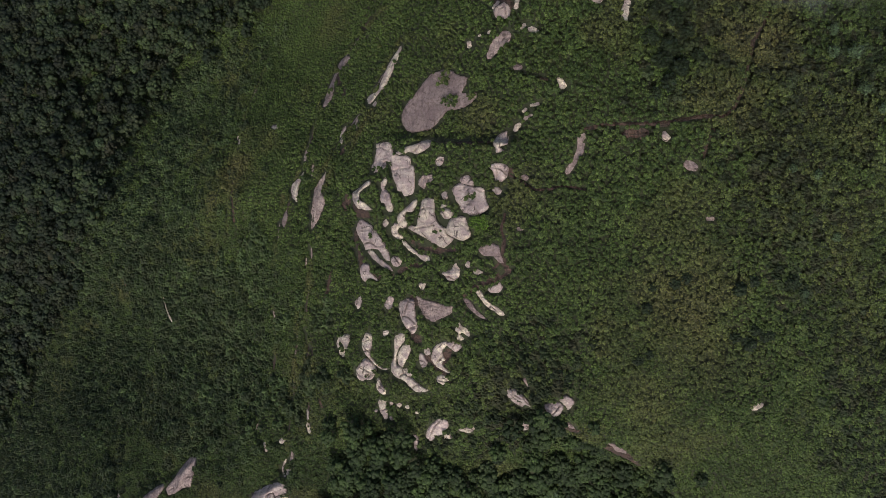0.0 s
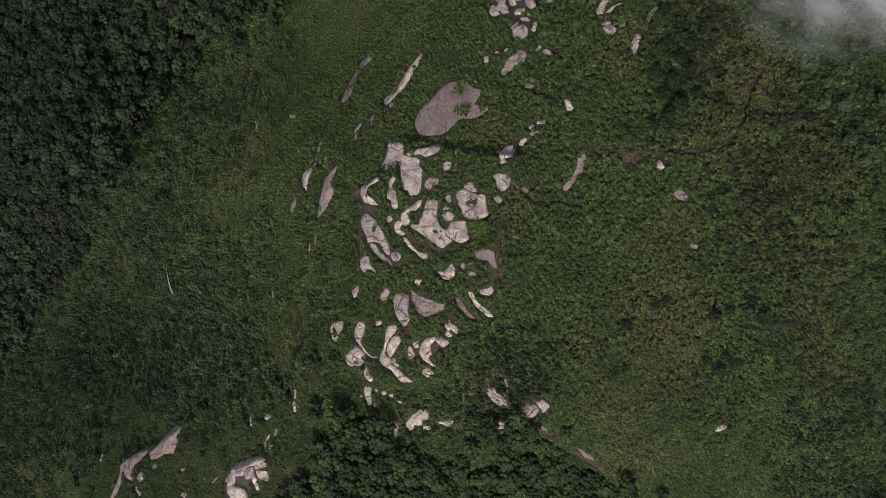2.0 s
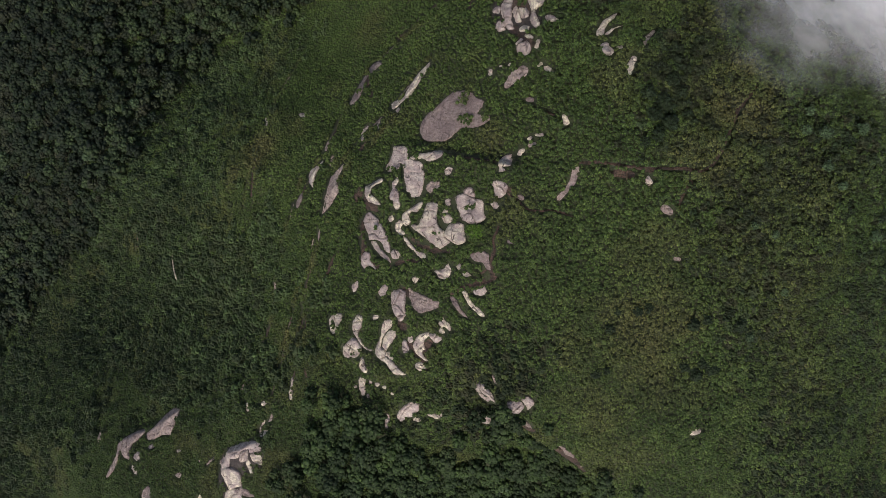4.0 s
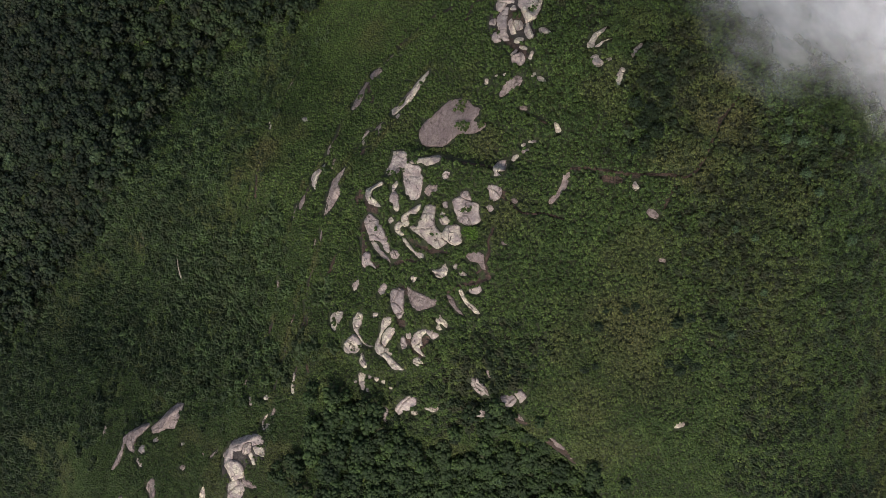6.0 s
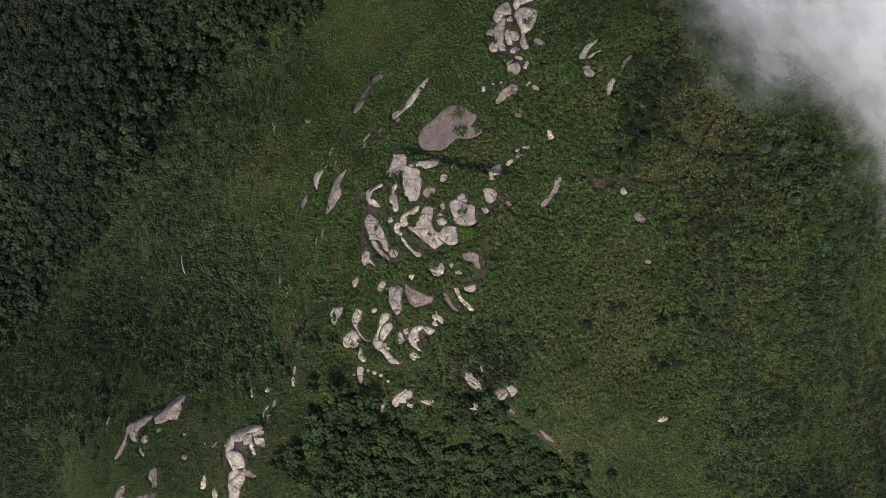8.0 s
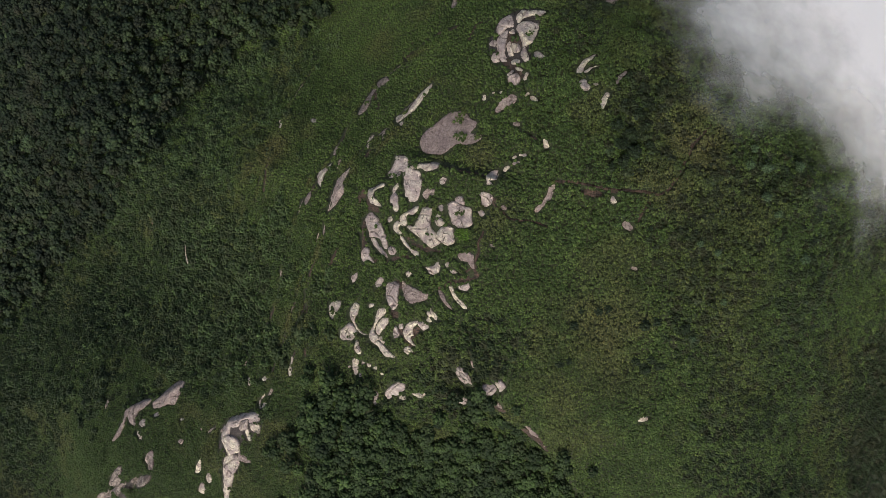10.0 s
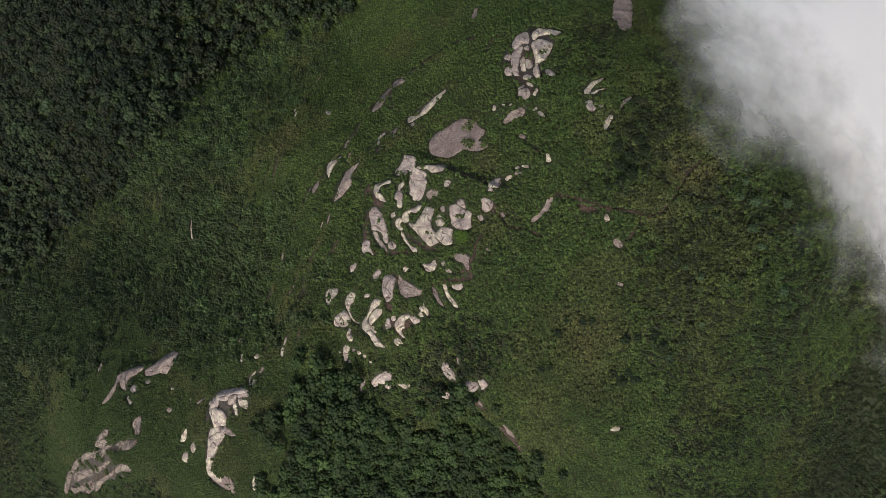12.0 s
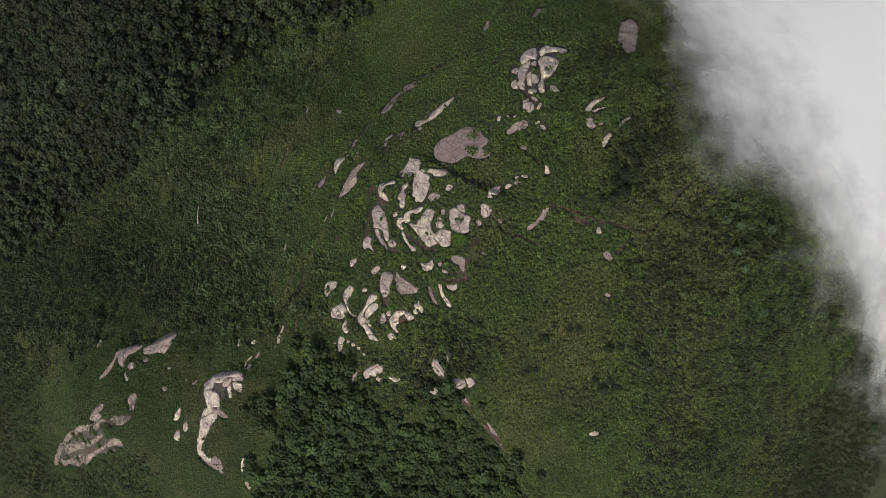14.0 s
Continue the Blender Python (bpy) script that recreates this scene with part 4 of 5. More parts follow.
pale_outcrop(3.0, (20.6, 80.0), (22.0, 82.9), (25.7, 84.0), (29.3, 82.8), (29.1, 78.5), (28.0, 74.3), (25.8, 71.6), (27.7, 65.9), (25.8, 64.8), (23.9, 68.3), (24.3, 71.8), (22.3, 76.4), hollows=[(25.7, 77.4, 1.4)])
pale_outcrop(2.2, (20.1, 72.8), (22.3, 73.0), (23.8, 71.0), (23.1, 68.7), (21.1, 69.3))
pale_outcrop(1.9, (18.1, 71.7), (19.1, 74.0), (20.5, 71.0), (21.5, 67.7), (19.8, 67.1))
pale_outcrop(1.7, (18.0, 78.6), (20.0, 79.6), (20.4, 77.4), (18.7, 76.8))
mauve_outcrop(1.6, (11.2, 72.7), (12.7, 74.5), (14.0, 73.7), (13.7, 71.4), (12.2, 71.4))
mauve_outcrop(1.9, (12.9, 65.9), (13.9, 68.3), (16.0, 67.5), (16.7, 64.7), (14.5, 64.0))
pale_outcrop(1.6, (21.0, 64.6), (22.5, 66.2), (24.3, 65.3), (23.7, 63.5), (21.6, 63.3))
pale_outcrop(1.4, (28.8, 69.5), (30.2, 70.1), (33.5, 68.1), (32.1, 67.3), (29.6, 67.0))
pale_outcrop(1.5, (45.9, 65.1), (47.4, 68.6), (49.9, 70.8), (52.2, 72.5), (50.9, 69.9), (48.9, 67.1), (48.3, 64.0), (46.2, 63.1))
pale_outcrop(1.0, (48.7, 64.5), (51.0, 66.6), (54.8, 68.8), (51.7, 66.3), (49.8, 64.0))
pink_ledge(2.4, (-158.0, -182.6), (-155.2, -175.5), (-152.9, -165.9), (-153.5, -162.5), (-149.4, -158.1), (-142.6, -152.7), (-137.1, -150.4), (-139.9, -155.9), (-143.4, -159.3), (-144.1, -164.0), (-142.8, -168.2), (-146.7, -167.3), (-150.5, -165.1), (-151.0, -170.3), (-152.4, -176.7), (-155.0, -180.9))
pink_ledge(2.0, (-135.9, -151.6), (-131.4, -145.9), (-128.2, -140.8), (-122.3, -134.5), (-117.5, -132.8), (-117.8, -138.3), (-119.8, -146.4), (-124.6, -148.1), (-129.0, -151.4), (-133.6, -153.9))
mauve_outcrop(1.5, (-141.1, -165.4), (-139.6, -162.1), (-136.8, -161.7), (-136.0, -164.5), (-138.4, -166.1))
mauve_outcrop(1.0, (-132.2, -156.4), (-129.0, -153.8), (-128.3, -155.8), (-130.5, -157.1))
mauve_outcrop(0.9, (-140.6, -170.5), (-139.1, -168.7), (-135.3, -171.4), (-137.2, -172.3))
mauve_outcrop(1.6, (-84.2, -145.6), (-82.5, -142.0), (-78.5, -140.0), (-79.9, -143.9))
pale_outcrop(2.4, (-81.3, -146.4), (-78.2, -142.4), (-73.3, -141.6), (-69.8, -144.2), (-69.3, -149.0), (-72.8, -151.5), (-75.4, -154.0), (-77.9, -150.4), (-79.9, -148.1))
pale_outcrop(2.4, (-77.0, -154.6), (-73.4, -151.8), (-70.3, -151.5), (-67.9, -153.7), (-68.3, -157.3), (-69.7, -162.9), (-70.5, -169.6), (-72.6, -178.6), (-75.1, -177.1), (-76.3, -165.8), (-77.3, -159.1))
mauve_outcrop(2.0, (-77.3, -136.5), (-76.0, -132.2), (-70.5, -127.8), (-62.8, -124.1), (-60.6, -127.5), (-66.1, -130.7), (-67.5, -129.2), (-70.8, -131.0), (-72.1, -135.0), (-76.3, -137.6))
pale_outcrop(1.3, (-68.0, -136.0), (-66.6, -134.3), (-63.3, -139.4), (-64.6, -140.6), (-66.3, -139.3))
pale_outcrop(2.0, (-71.6, -135.0), (-70.7, -131.4), (-67.6, -129.5), (-67.1, -134.4), (-70.1, -136.7))
pale_outcrop(1.8, (-66.0, -131.1), (-61.4, -129.4), (-58.9, -133.7), (-60.8, -134.5), (-64.3, -134.4))
pink_ledge(1.6, (-130.5, -181.0), (-129.0, -176.9), (-126.7, -175.3), (-123.8, -178.5), (-122.9, -184.0), (-125.1, -185.3), (-129.3, -184.3))
pale_outcrop(1.5, (-96.3, -175.5), (-94.9, -169.3), (-93.4, -165.9), (-92.7, -169.3), (-93.2, -174.7), (-95.6, -176.9))
mauve_outcrop(1.2, (-110.8, -163.6), (-109.6, -161.6), (-107.7, -162.2), (-108.9, -165.0))
pale_outcrop(1.4, (-65.6, -108.1), (-64.0, -105.4), (-61.9, -106.2), (-63.5, -108.3))
pale_outcrop(0.9, (-63.7, -122.6), (-64.4, -120.2), (-63.1, -115.7), (-61.5, -111.5), (-61.8, -115.6), (-63.4, -119.9), (-61.9, -122.1))
pink_ledge(0.8, (-59.9, -114.7), (-58.3, -109.3), (-57.0, -109.2), (-58.3, -114.4))
streaked_ledge(2.0, (-154.7, -209.7), (-153.5, -203.2), (-149.5, -195.6), (-146.4, -194.0), (-145.8, -200.0), (-146.1, -205.6), (-149.8, -209.8), (-152.7, -210.7))
streaked_ledge(1.8, (-154.4, -221.2), (-152.5, -214.8), (-147.1, -207.7), (-142.2, -204.7), (-144.8, -210.9), (-148.1, -217.1))
streaked_ledge(1.9, (-189.2, -279.1), (-188.5, -273.5), (-173.8, -252.3), (-164.3, -245.4), (-161.6, -247.3), (-171.7, -258.9), (-183.4, -269.9), (-186.8, -280.3))
streaked_ledge(1.9, (-165.9, -266.6), (-158.5, -250.6), (-146.5, -233.6), (-138.4, -221.2), (-138.9, -225.8), (-150.0, -243.8), (-165.0, -272.1))
streaked_ledge(1.7, (-178.5, -285.6), (-174.9, -274.5), (-164.0, -258.3), (-168.2, -271.6), (-175.6, -285.2))
streaked_ledge(1.9, (-136.5, -218.6), (-131.5, -209.1), (-125.3, -209.3), (-124.4, -213.1), (-130.6, -216.4), (-135.9, -222.8))
streaked_ledge(1.3, (-138.9, -201.6), (-136.8, -197.3), (-134.0, -196.2), (-135.4, -200.1))
streaked_ledge(1.6, (-131.8, -198.2), (-127.9, -191.6), (-123.8, -187.8), (-123.4, -191.0), (-127.0, -195.6))
streaked_ledge(1.7, (-130.0, -182.4), (-129.9, -177.9), (-126.4, -175.4), (-125.3, -178.4), (-123.1, -184.2), (-125.6, -185.5))
streaked_ledge(1.6, (-183.2, -251.8), (-164.7, -224.3), (-153.2, -213.5), (-155.8, -221.2), (-165.1, -231.5), (-182.3, -256.9))
streaked_ledge(1.3, (-203.4, -299.3), (-200.6, -285.1), (-195.7, -274.5), (-192.2, -273.6), (-196.7, -288.1), (-199.6, -302.7))
streaked_ledge(1.4, (-195.1, -290.8), (-188.8, -288.0), (-179.1, -276.6), (-180.6, -281.7), (-190.7, -296.1))
pale_outcrop(1.3, (-96.2, -173.6), (-93.9, -165.7), (-93.0, -167.5), (-93.1, -174.7))
pale_outcrop(1.6, (-92.9, -186.9), (-91.8, -181.5), (-89.0, -181.2), (-88.7, -188.3), (-91.2, -188.1))
pale_outcrop(1.6, (-89.0, -176.2), (-87.1, -172.0), (-84.6, -176.1), (-86.8, -179.8))
streaked_ledge(1.8, (-192.3, -276.4), (-184.9, -265.8), (-163.7, -242.4), (-163.5, -246.9), (-181.2, -272.5), (-188.1, -279.7))
streaked_ledge(2.2, (-157.3, -220.5), (-149.3, -209.3), (-142.2, -202.2), (-143.4, -208.5), (-151.9, -220.7))
streaked_ledge(1.8, (-202.2, -297.2), (-199.2, -280.9), (-183.7, -251.5), (-162.8, -222.2), (-183.2, -258.6), (-196.3, -283.9), (-198.8, -296.1))
streaked_ledge(1.6, (-158.4, -237.3), (-146.5, -219.5), (-140.5, -214.9), (-145.2, -223.2), (-156.9, -240.8))
streaked_ledge(1.6, (-187.7, -287.2), (-178.5, -274.1), (-168.1, -262.0), (-178.6, -282.0), (-186.2, -290.6))
streaked_ledge(1.4, (-137.0, -203.8), (-133.9, -196.1), (-124.7, -188.5), (-125.7, -194.9))
mauve_outcrop(1.2, (-83.5, -147.8), (-83.0, -142.2), (-78.9, -134.7), (-71.4, -128.6), (-69.5, -128.8), (-76.5, -136.5), (-76.8, -142.9))
pink_ledge(1.0, (-70.5, -146.8), (-68.2, -149.0), (-61.5, -151.4), (-65.0, -153.4), (-69.3, -152.8))
pink_ledge(1.0, (-71.7, -180.9), (-66.2, -185.5), (-58.6, -186.0), (-58.1, -188.8), (-65.3, -189.6), (-72.2, -186.4))
mauve_outcrop(1.1, (-20.4, 8.4), (-19.3, 13.8), (-16.4, 17.8), (-13.6, 17.8), (-14.9, 13.9), (-14.5, 10.5))
pink_ledge(0.9, (-3.8, -34.3), (-0.0, -35.3), (7.7, -36.5), (7.5, -39.5), (0.9, -42.2), (-1.9, -39.8))
mauve_outcrop(1.0, (-16.3, 0.4), (-15.6, 2.9), (-13.3, 1.0), (-11.9, -4.5), (-13.8, -5.2))



# ---- plants ----
FOREST = [(-591, 218), (-62, 191), (-80, 116), (-94, 103), (-130, 76), (-158, 46), (-170, 19), (-178, -4), (-200, -40), (-238, -85), (-282, -135), (-314, -174), (-441, -287), (-580, -318)]
COPSE = [(-94, 103), (-90, 88), (-111, 39), (-111, 4), (-100, -16), (-72, -32), (-54, -53), (-59, -77), (-72, -99), (-90, -115), (-177, -152), (-194, -179), (-252, -225), (-325, -358), (-571, -421), (-441, -287), (-314, -174), (-282, -135), (-238, -85), (-200, -40), (-178, -4), (-170, 19), (-158, 46), (-130, 76)]
GULLY = [(-40, -109), (-26, -89), (-10, -87), (1, -96), (32, -88), (33, -73), (48, -86), (66, -101), (85, -111), (97, -129), (115, -187), (-27, -257), (-30, -152), (-37, -125)]
WOODS = [(88, 225), (73, 77), (63, 52), (63, 27), (74, 27), (81, 42), (97, 58), (104, 51), (94, 30), (86, 25), (86, 3), (86, -18), (105, -37), (129, -57), (126, -78), (147, -104), (216, -237), (663, -303), (430, 328)]
THICKET = [(33, 103), (59, 108), (56, 83), (45, 72), (37, 68), (29, 75)]
TRAIL = [(46, 20), (56, 21), (67, 21), (79, 23), (85, 23), (89, 27), (92, 35), (96, 46), (102, 55)]
SIDEPATH = [(24, -5), (23, -10), (24, -14), (23, -20), (21, -23)]
CROSSCRACK = [(23, 8), (29, 4), (33, 2), (41, 3), (47, 2)]
LOWER = [(-425, -321), (-218, -211), (-229, -285), (-196, -320), (-113, -212), (-92, -267), (-70, -466), (-352, -601)]
COVE = [(13, -62), (15, -51), (23, -43), (34, -37), (47, -41), (52, -51), (47, -67), (43, -84), (35, -91), (1, -98), (-10, -87), (-2, -75)]
CORE = [(-449, 39), (-302, -356), (-271, -409), (342, -114), (381, -76), (240, 261), (-373, 115), (-413, 89)]


def inside(poly, x, y, ragged=7.0):
    """Which places lie in a zone, whose border wanders by some metres."""
    x, y = (
        x + ragged * (2.2 * value_noise(x / 15, y / 15, 95) + 2.6 * value_noise(x / 2.3, y / 2.3, 97)),
        y + ragged * (2.2 * value_noise(x / 15, y / 15, 96) + 2.6 * value_noise(x / 2.3, y / 2.3, 98)),
    )
    hit = np.zeros(len(x), bool)
    for (x0, y0), (x1, y1) in zip(poly, poly[1:] + poly[:1]):
        cross = (y0 > y) != (y1 > y)
        hit ^= cross & (x < (x1 - x0) * (y - y0) / (y1 - y0 + 1e-9) + x0)
    return hit


def near_path(path, x, y, margin):
    d = np.full(len(x), 1e9)
    for (x0, y0), (x1, y1) in zip(path, path[1:]):
        t = np.clip(((x - x0) * (x1 - x0) + (y - y0) * (y1 - y0)) / ((x1 - x0) ** 2 + (y1 - y0) ** 2 + 1e-9), 0, 1)
        d = np.minimum(d, np.hypot(x - x0 - t * (x1 - x0), y - y0 - t * (y1 - y0)))
    return d < margin


def scatter(rng, step, x0, x1, y0, y1):
    gx, gy = np.meshgrid(np.arange(x0, x1, step), np.arange(y0, y1, step))
    x = gx.ravel() + rng.uniform(-0.5, 0.5, gx.size) * step * 1.1
    y = gy.ravel() + rng.uniform(-0.5, 0.5, gx.size) * step * 1.1
    return x, y


def lobe_template(sides, rings):
    """A rough dome: one or two rings and a crown point."""
    rows, tris = [], []
    levels = ((-0.45, 0.92), (0.42, 0.90)) if rings == 2 else ((-0.10, 1.0),)
    for ring, (el, out) in enumerate(levels):
        for k in range(sides):
            t = 2 * math.pi * (k + 0.5 * ring) / sides
            rows.append((math.cos(t) * out, math.sin(t) * out, el))
    rows.append((0.0, 0.0, 1.0))
    top = (rings - 1) * sides
    for k in range(sides):
        n = (k + 1) % sides
        if rings == 2:
            tris += [(k, n, sides + k), (n, sides + n, sides + k)]
        tris.append((top + k, top + n, top + sides))
    return np.array(rows), np.array(tris)


def lobed_crowns(rng, x, y, z, radius, lobes, sides, flat, rings=1):
    """Vertices, triangles and owning plant of crowns that are each a heap of leaf clumps."""
    n = len(x)
    tv, tf = lobe_template(sides, rings)
    who = np.repeat(np.arange(n), lobes)
    k = np.tile(np.arange(lobes), n)
    ang = rng.uniform(0, 2 * math.pi, n)[who] + k * 2.399 + rng.normal(size=len(who)) * 0.25
    dist = np.sqrt((k + rng.uniform(0.1, 0.9, len(who))) / lobes) * (0.78 if lobes > 1 else 0.0)
    lr = radius[who] * rng.uniform(0.62, 1.1, len(who)) * (1.05 / math.sqrt(lobes) + 0.06 if lobes > 1 else 1.0)
    cx = x[who] + np.cos(ang) * dist * radius[who]
    cy = y[who] + np.sin(ang) * dist * radius[who]
    cz = z[who] + radius[who] * flat * (0.95 * (1 - dist ** 2) + rng.uniform(-0.18, 0.18, len(who)))
    v = tv[None] * (1 + rng.normal(size=(len(who), len(tv), 1)) * 0.22) + rng.normal(size=(len(who), len(tv), 3)) * 0.09
    v = v * lr[:, None, None] * np.array([1, 1, 0.85 if lobes > 1 else flat])
    v += np.stack([cx, cy, cz], 1)[:, None, :]
    f = tf[None] + (np.arange(len(who)) * len(tv))[:, None, None]
    return v.reshape(-1, 3), f.reshape(-1, 3), np.repeat(who, len(tv))


def sprays(rng, x, y, z, radius, count, size):
    """Loose leafy sprays as bent triangles that break up the outline."""
    who = np.repeat(np.arange(len(x)), count)
    d = rng.normal(size=(len(who), 3))
    d[:, 2] = np.abs(d[:, 2]) + 0.15
    d /= np.linalg.norm(d, axis=1)[:, None]
    c = np.stack([x[who], y[who], z[who]], 1) + d * (radius[who] * rng.uniform(0.75, 1.12, len(who)))[:, None]
    n = d + rng.normal(size=d.shape) * 0.5
    n /= np.linalg.norm(n, axis=1)[:, None]
    a = np.cross(n, rng.normal(size=d.shape))
    a /= np.linalg.norm(a, axis=1)[:, None] + 1e-9
    b = np.cross(n, a)
    s = (radius[who] * size * rng.uniform(0.6, 1.2, len(who)))[:, None]
    v = np.stack([c + a * s, c - a * 0.6 * s + b * 0.8 * s, c - a * 0.5 * s - b * 0.8 * s - n * 0.2 * s], 1)
    return v.reshape(-1, 3), np.arange(len(who) * 3).reshape(-1, 3), np.repeat(who, 3)


# stretches where the plants are yellowed or browned: x, y, radius, how much
SERE = [
    (93, 47, 16, 0.9), (86, 31, 12, 0.8), (75, -33, 20, 0.7), (59, -40, 12, 0.5), (76, -6, 15, 0.4), (70, -62, 14, 0.45),
    (86, -46, 15, 0.55), (-92, 10, 14, 0.9), (-104, 0, 11, 0.8), (-176, -50, 12, 0.7), (-240, -120, 14, 0.5), (-45, 82, 11, 0.5),
    (112, 20, 22, 0.45), (104, 3, 18, 0.4), (124, -13, 22, 0.35), (140, -40, 22, 0.3),
    (15, 26, 7, 0.5), (80, -83, 16, 0.35), (-52, -76, 11, 0.5), (-50, -90, 9, 0.5), (30, -62, 10, 0.5), (-118, 28, 10, 0.4),
]


def dryness(x, y):
    d = np.clip(1.6 * value_noise(x / 26, y / 26, 101) + 0.9 * value_noise(x / 8, y / 8, 102) - 0.28, 0, 0.45)
    for px, py, pr, much in SERE:
        q = np.hypot(x - px, y - py) / pr + 0.9 * value_noise(x / 9, y / 9, 103) + 0.5 * value_noise(x / 3, y / 3, 104)
        d = np.maximum(d, much * np.clip(1.3 - q, 0, 1))
    for _, _, pts in FLANK_LEDGES:
        away = np.full(len(x), 1e9)
        for (x0, y0), (x1, y1) in zip(pts, pts[1:]):
            t = np.clip(((x - x0) * (x1 - x0) + (y - y0) * (y1 - y0)) / ((x1 - x0) ** 2 + (y1 - y0) ** 2), 0, 1)
            away = np.minimum(away, np.hypot(x - x0 - t * (x1 - x0), y - y0 - t * (y1 - y0)))
        d = np.maximum(d, np.clip(1.1 - away / 2.2, 0, 0.9) * np.clip(0.45 + 1.6 * value_noise(x / 7, y / 7, 105), 0, 1))
    return d


def plant_cover(name, seed, x, y, radius, lift, lobes, sides, flat, count, size, material, label, category, tone=0.0, rings=1, mixed=0.08, jitter=0.13):
    rng = np.random.RandomState(seed)
    z = height(x, y) + lift
    v1, f1, w1 = lobed_crowns(rng, x, y, z, radius, lobes, sides, flat, rings)
    v2, f2, w2 = sprays(rng, x, y, z + radius * flat * 0.3, radius * 0.95, count, size)
    tint = np.clip(rng.beta(1.6, 2.4, len(x)) * 0.92 + 0.04 + tone, 0, 0.96)
    tint = np.clip(tint + 0.42 * value_noise(x / 2.0, y / 2.0, 111) + 0.46 * value_noise(x / 7, y / 7, 112), 0, 0.96)
    dry = np.clip(dryness(x, y) + mixed * rng.exponential(1.0, len(x)) * (rng.rand(len(x)) < 0.5), 0, 0.95)
    me = mesh_from(name, np.vstack([v1, v2]), np.vstack([f1, f2 + len(v1)]), material, smooth=rings == 2)
    who = np.r_[w1, w2]
    for key, value in (("plant_tint", tint), ("plant_dry", dry)):
        at = me.attributes.new(key, "FLOAT", "POINT")
        at.data.foreach_set("value", np.clip(value[who] + rng.normal(size=len(who)) * jitter * (key == "plant_tint"), 0, 1).astype(np.float32))
    return tagged(new(name, me), label, category, kind="stuff")


def rock_lift(x, y):
    """How high the rock stands under each place, and how deep inside its bare part the place is (metres, negative outside)."""
    lift, deep = np.zeros(len(x)), np.full(len(x), -9.0)
    over = np.clip(0.35 + 2.4 * value_noise(x / 3.4, y / 3.4, 71) + value_noise(x / 1.2, y / 1.2, 72), 0, 1)
    for f, rise, grown in FOOT:
        r = f[:, 2].max() + 1.5
        near = np.where((x > f[:, 0].min() - r) & (x < f[:, 0].max() + r) & (y > f[:, 1].min() - r) & (y < f[:, 1].max() + r))[0]
        if len(near):
            d = np.hypot(x[near, None] - f[None, :, 0], y[near, None] - f[None, :, 1])
            k = np.clip(1 - (d / (f[None, :, 2] + 1e-6)) ** 2, 0, 1).max(1)
            lift[near] = np.maximum(lift[near], rise * k ** 0.35)
            i = np.argmax(f[None, :, 2] - d, 1)
            w = f[i, 2] + 1e-6
            # plants creep over the low eastern flank
            east = np.clip(((x[near] - f[i, 0]) * 0.95 + (y[near] - f[i, 1]) * 0.3) / w + 0.15, 0, 1)
            deep[near] = np.maximum(deep[near], w - d[np.arange(len(near)), i] - grown * w * east * over[near])
    for loop, rise, cover in PLANS:
        (x0, y0), (x1, y1) = loop.min(0) - 1.5, loop.max(0) + 1.5
        near = np.where((x > x0) & (x < x1) & (y > y0) & (y < y1))[0]
        if len(near):
            d = depth_in(loop, x[near], y[near])[0]
            lift[near] = np.maximum(lift[near], rise * np.clip(d / (0.3 + 0.4 * rise), 0, 1) ** 0.5)
            # bare, shaded ground along the foot of the western face
            foot = depth_in(loop, x[near] + 0.75, y[near] + 0.35)[0] - 0.25
            deep[near] = np.maximum(deep[near], np.maximum(d, foot) - cover * np.clip(over[near] - 0.1, 0, 1) * 2)
    return lift, deep


def dirt_path(name, pts, width, label):
    """A worn strip laid along the ground."""
    s = spine_curve([(x, y, width) for x, y in pts], 40 * len(pts))
    s[:, 0] += 0.8 * value_noise(s[:, 0] / 4, s[:, 1] / 4, 90)
    s[:, 1] += 0.8 * value_noise(s[:, 0] / 4, s[:, 1] / 4, 91)
    tan = np.gradient(s, axis=0)
    nrm = np.stack([-tan[:, 1], tan[:, 0]], 1)
    nrm /= np.hypot(nrm[:, 0], nrm[:, 1])[:, None] + 1e-9
    rows = []
    for k in np.linspace(-1, 1, 5):
        w = width * 0.5 * (1 + 0.9 * value_noise(s[:, 0] / 1.7, s[:, 1] / 1.7, 92 + int(k > 0)))
        x, y = s[:, 0] + nrm[:, 0] * k * w, s[:, 1] + nrm[:, 1] * k * w
        rows.append(np.stack([x, y, height(x, y) + 0.35 - 0.25 * k * k], 1))
    v = np.stack(rows, 1).reshape(-1, 3)
    return tagged(new(name, mesh_from(name, v, grid_faces(5, len(s)), MAT_SOIL)), label, "footpath", kind="structure")


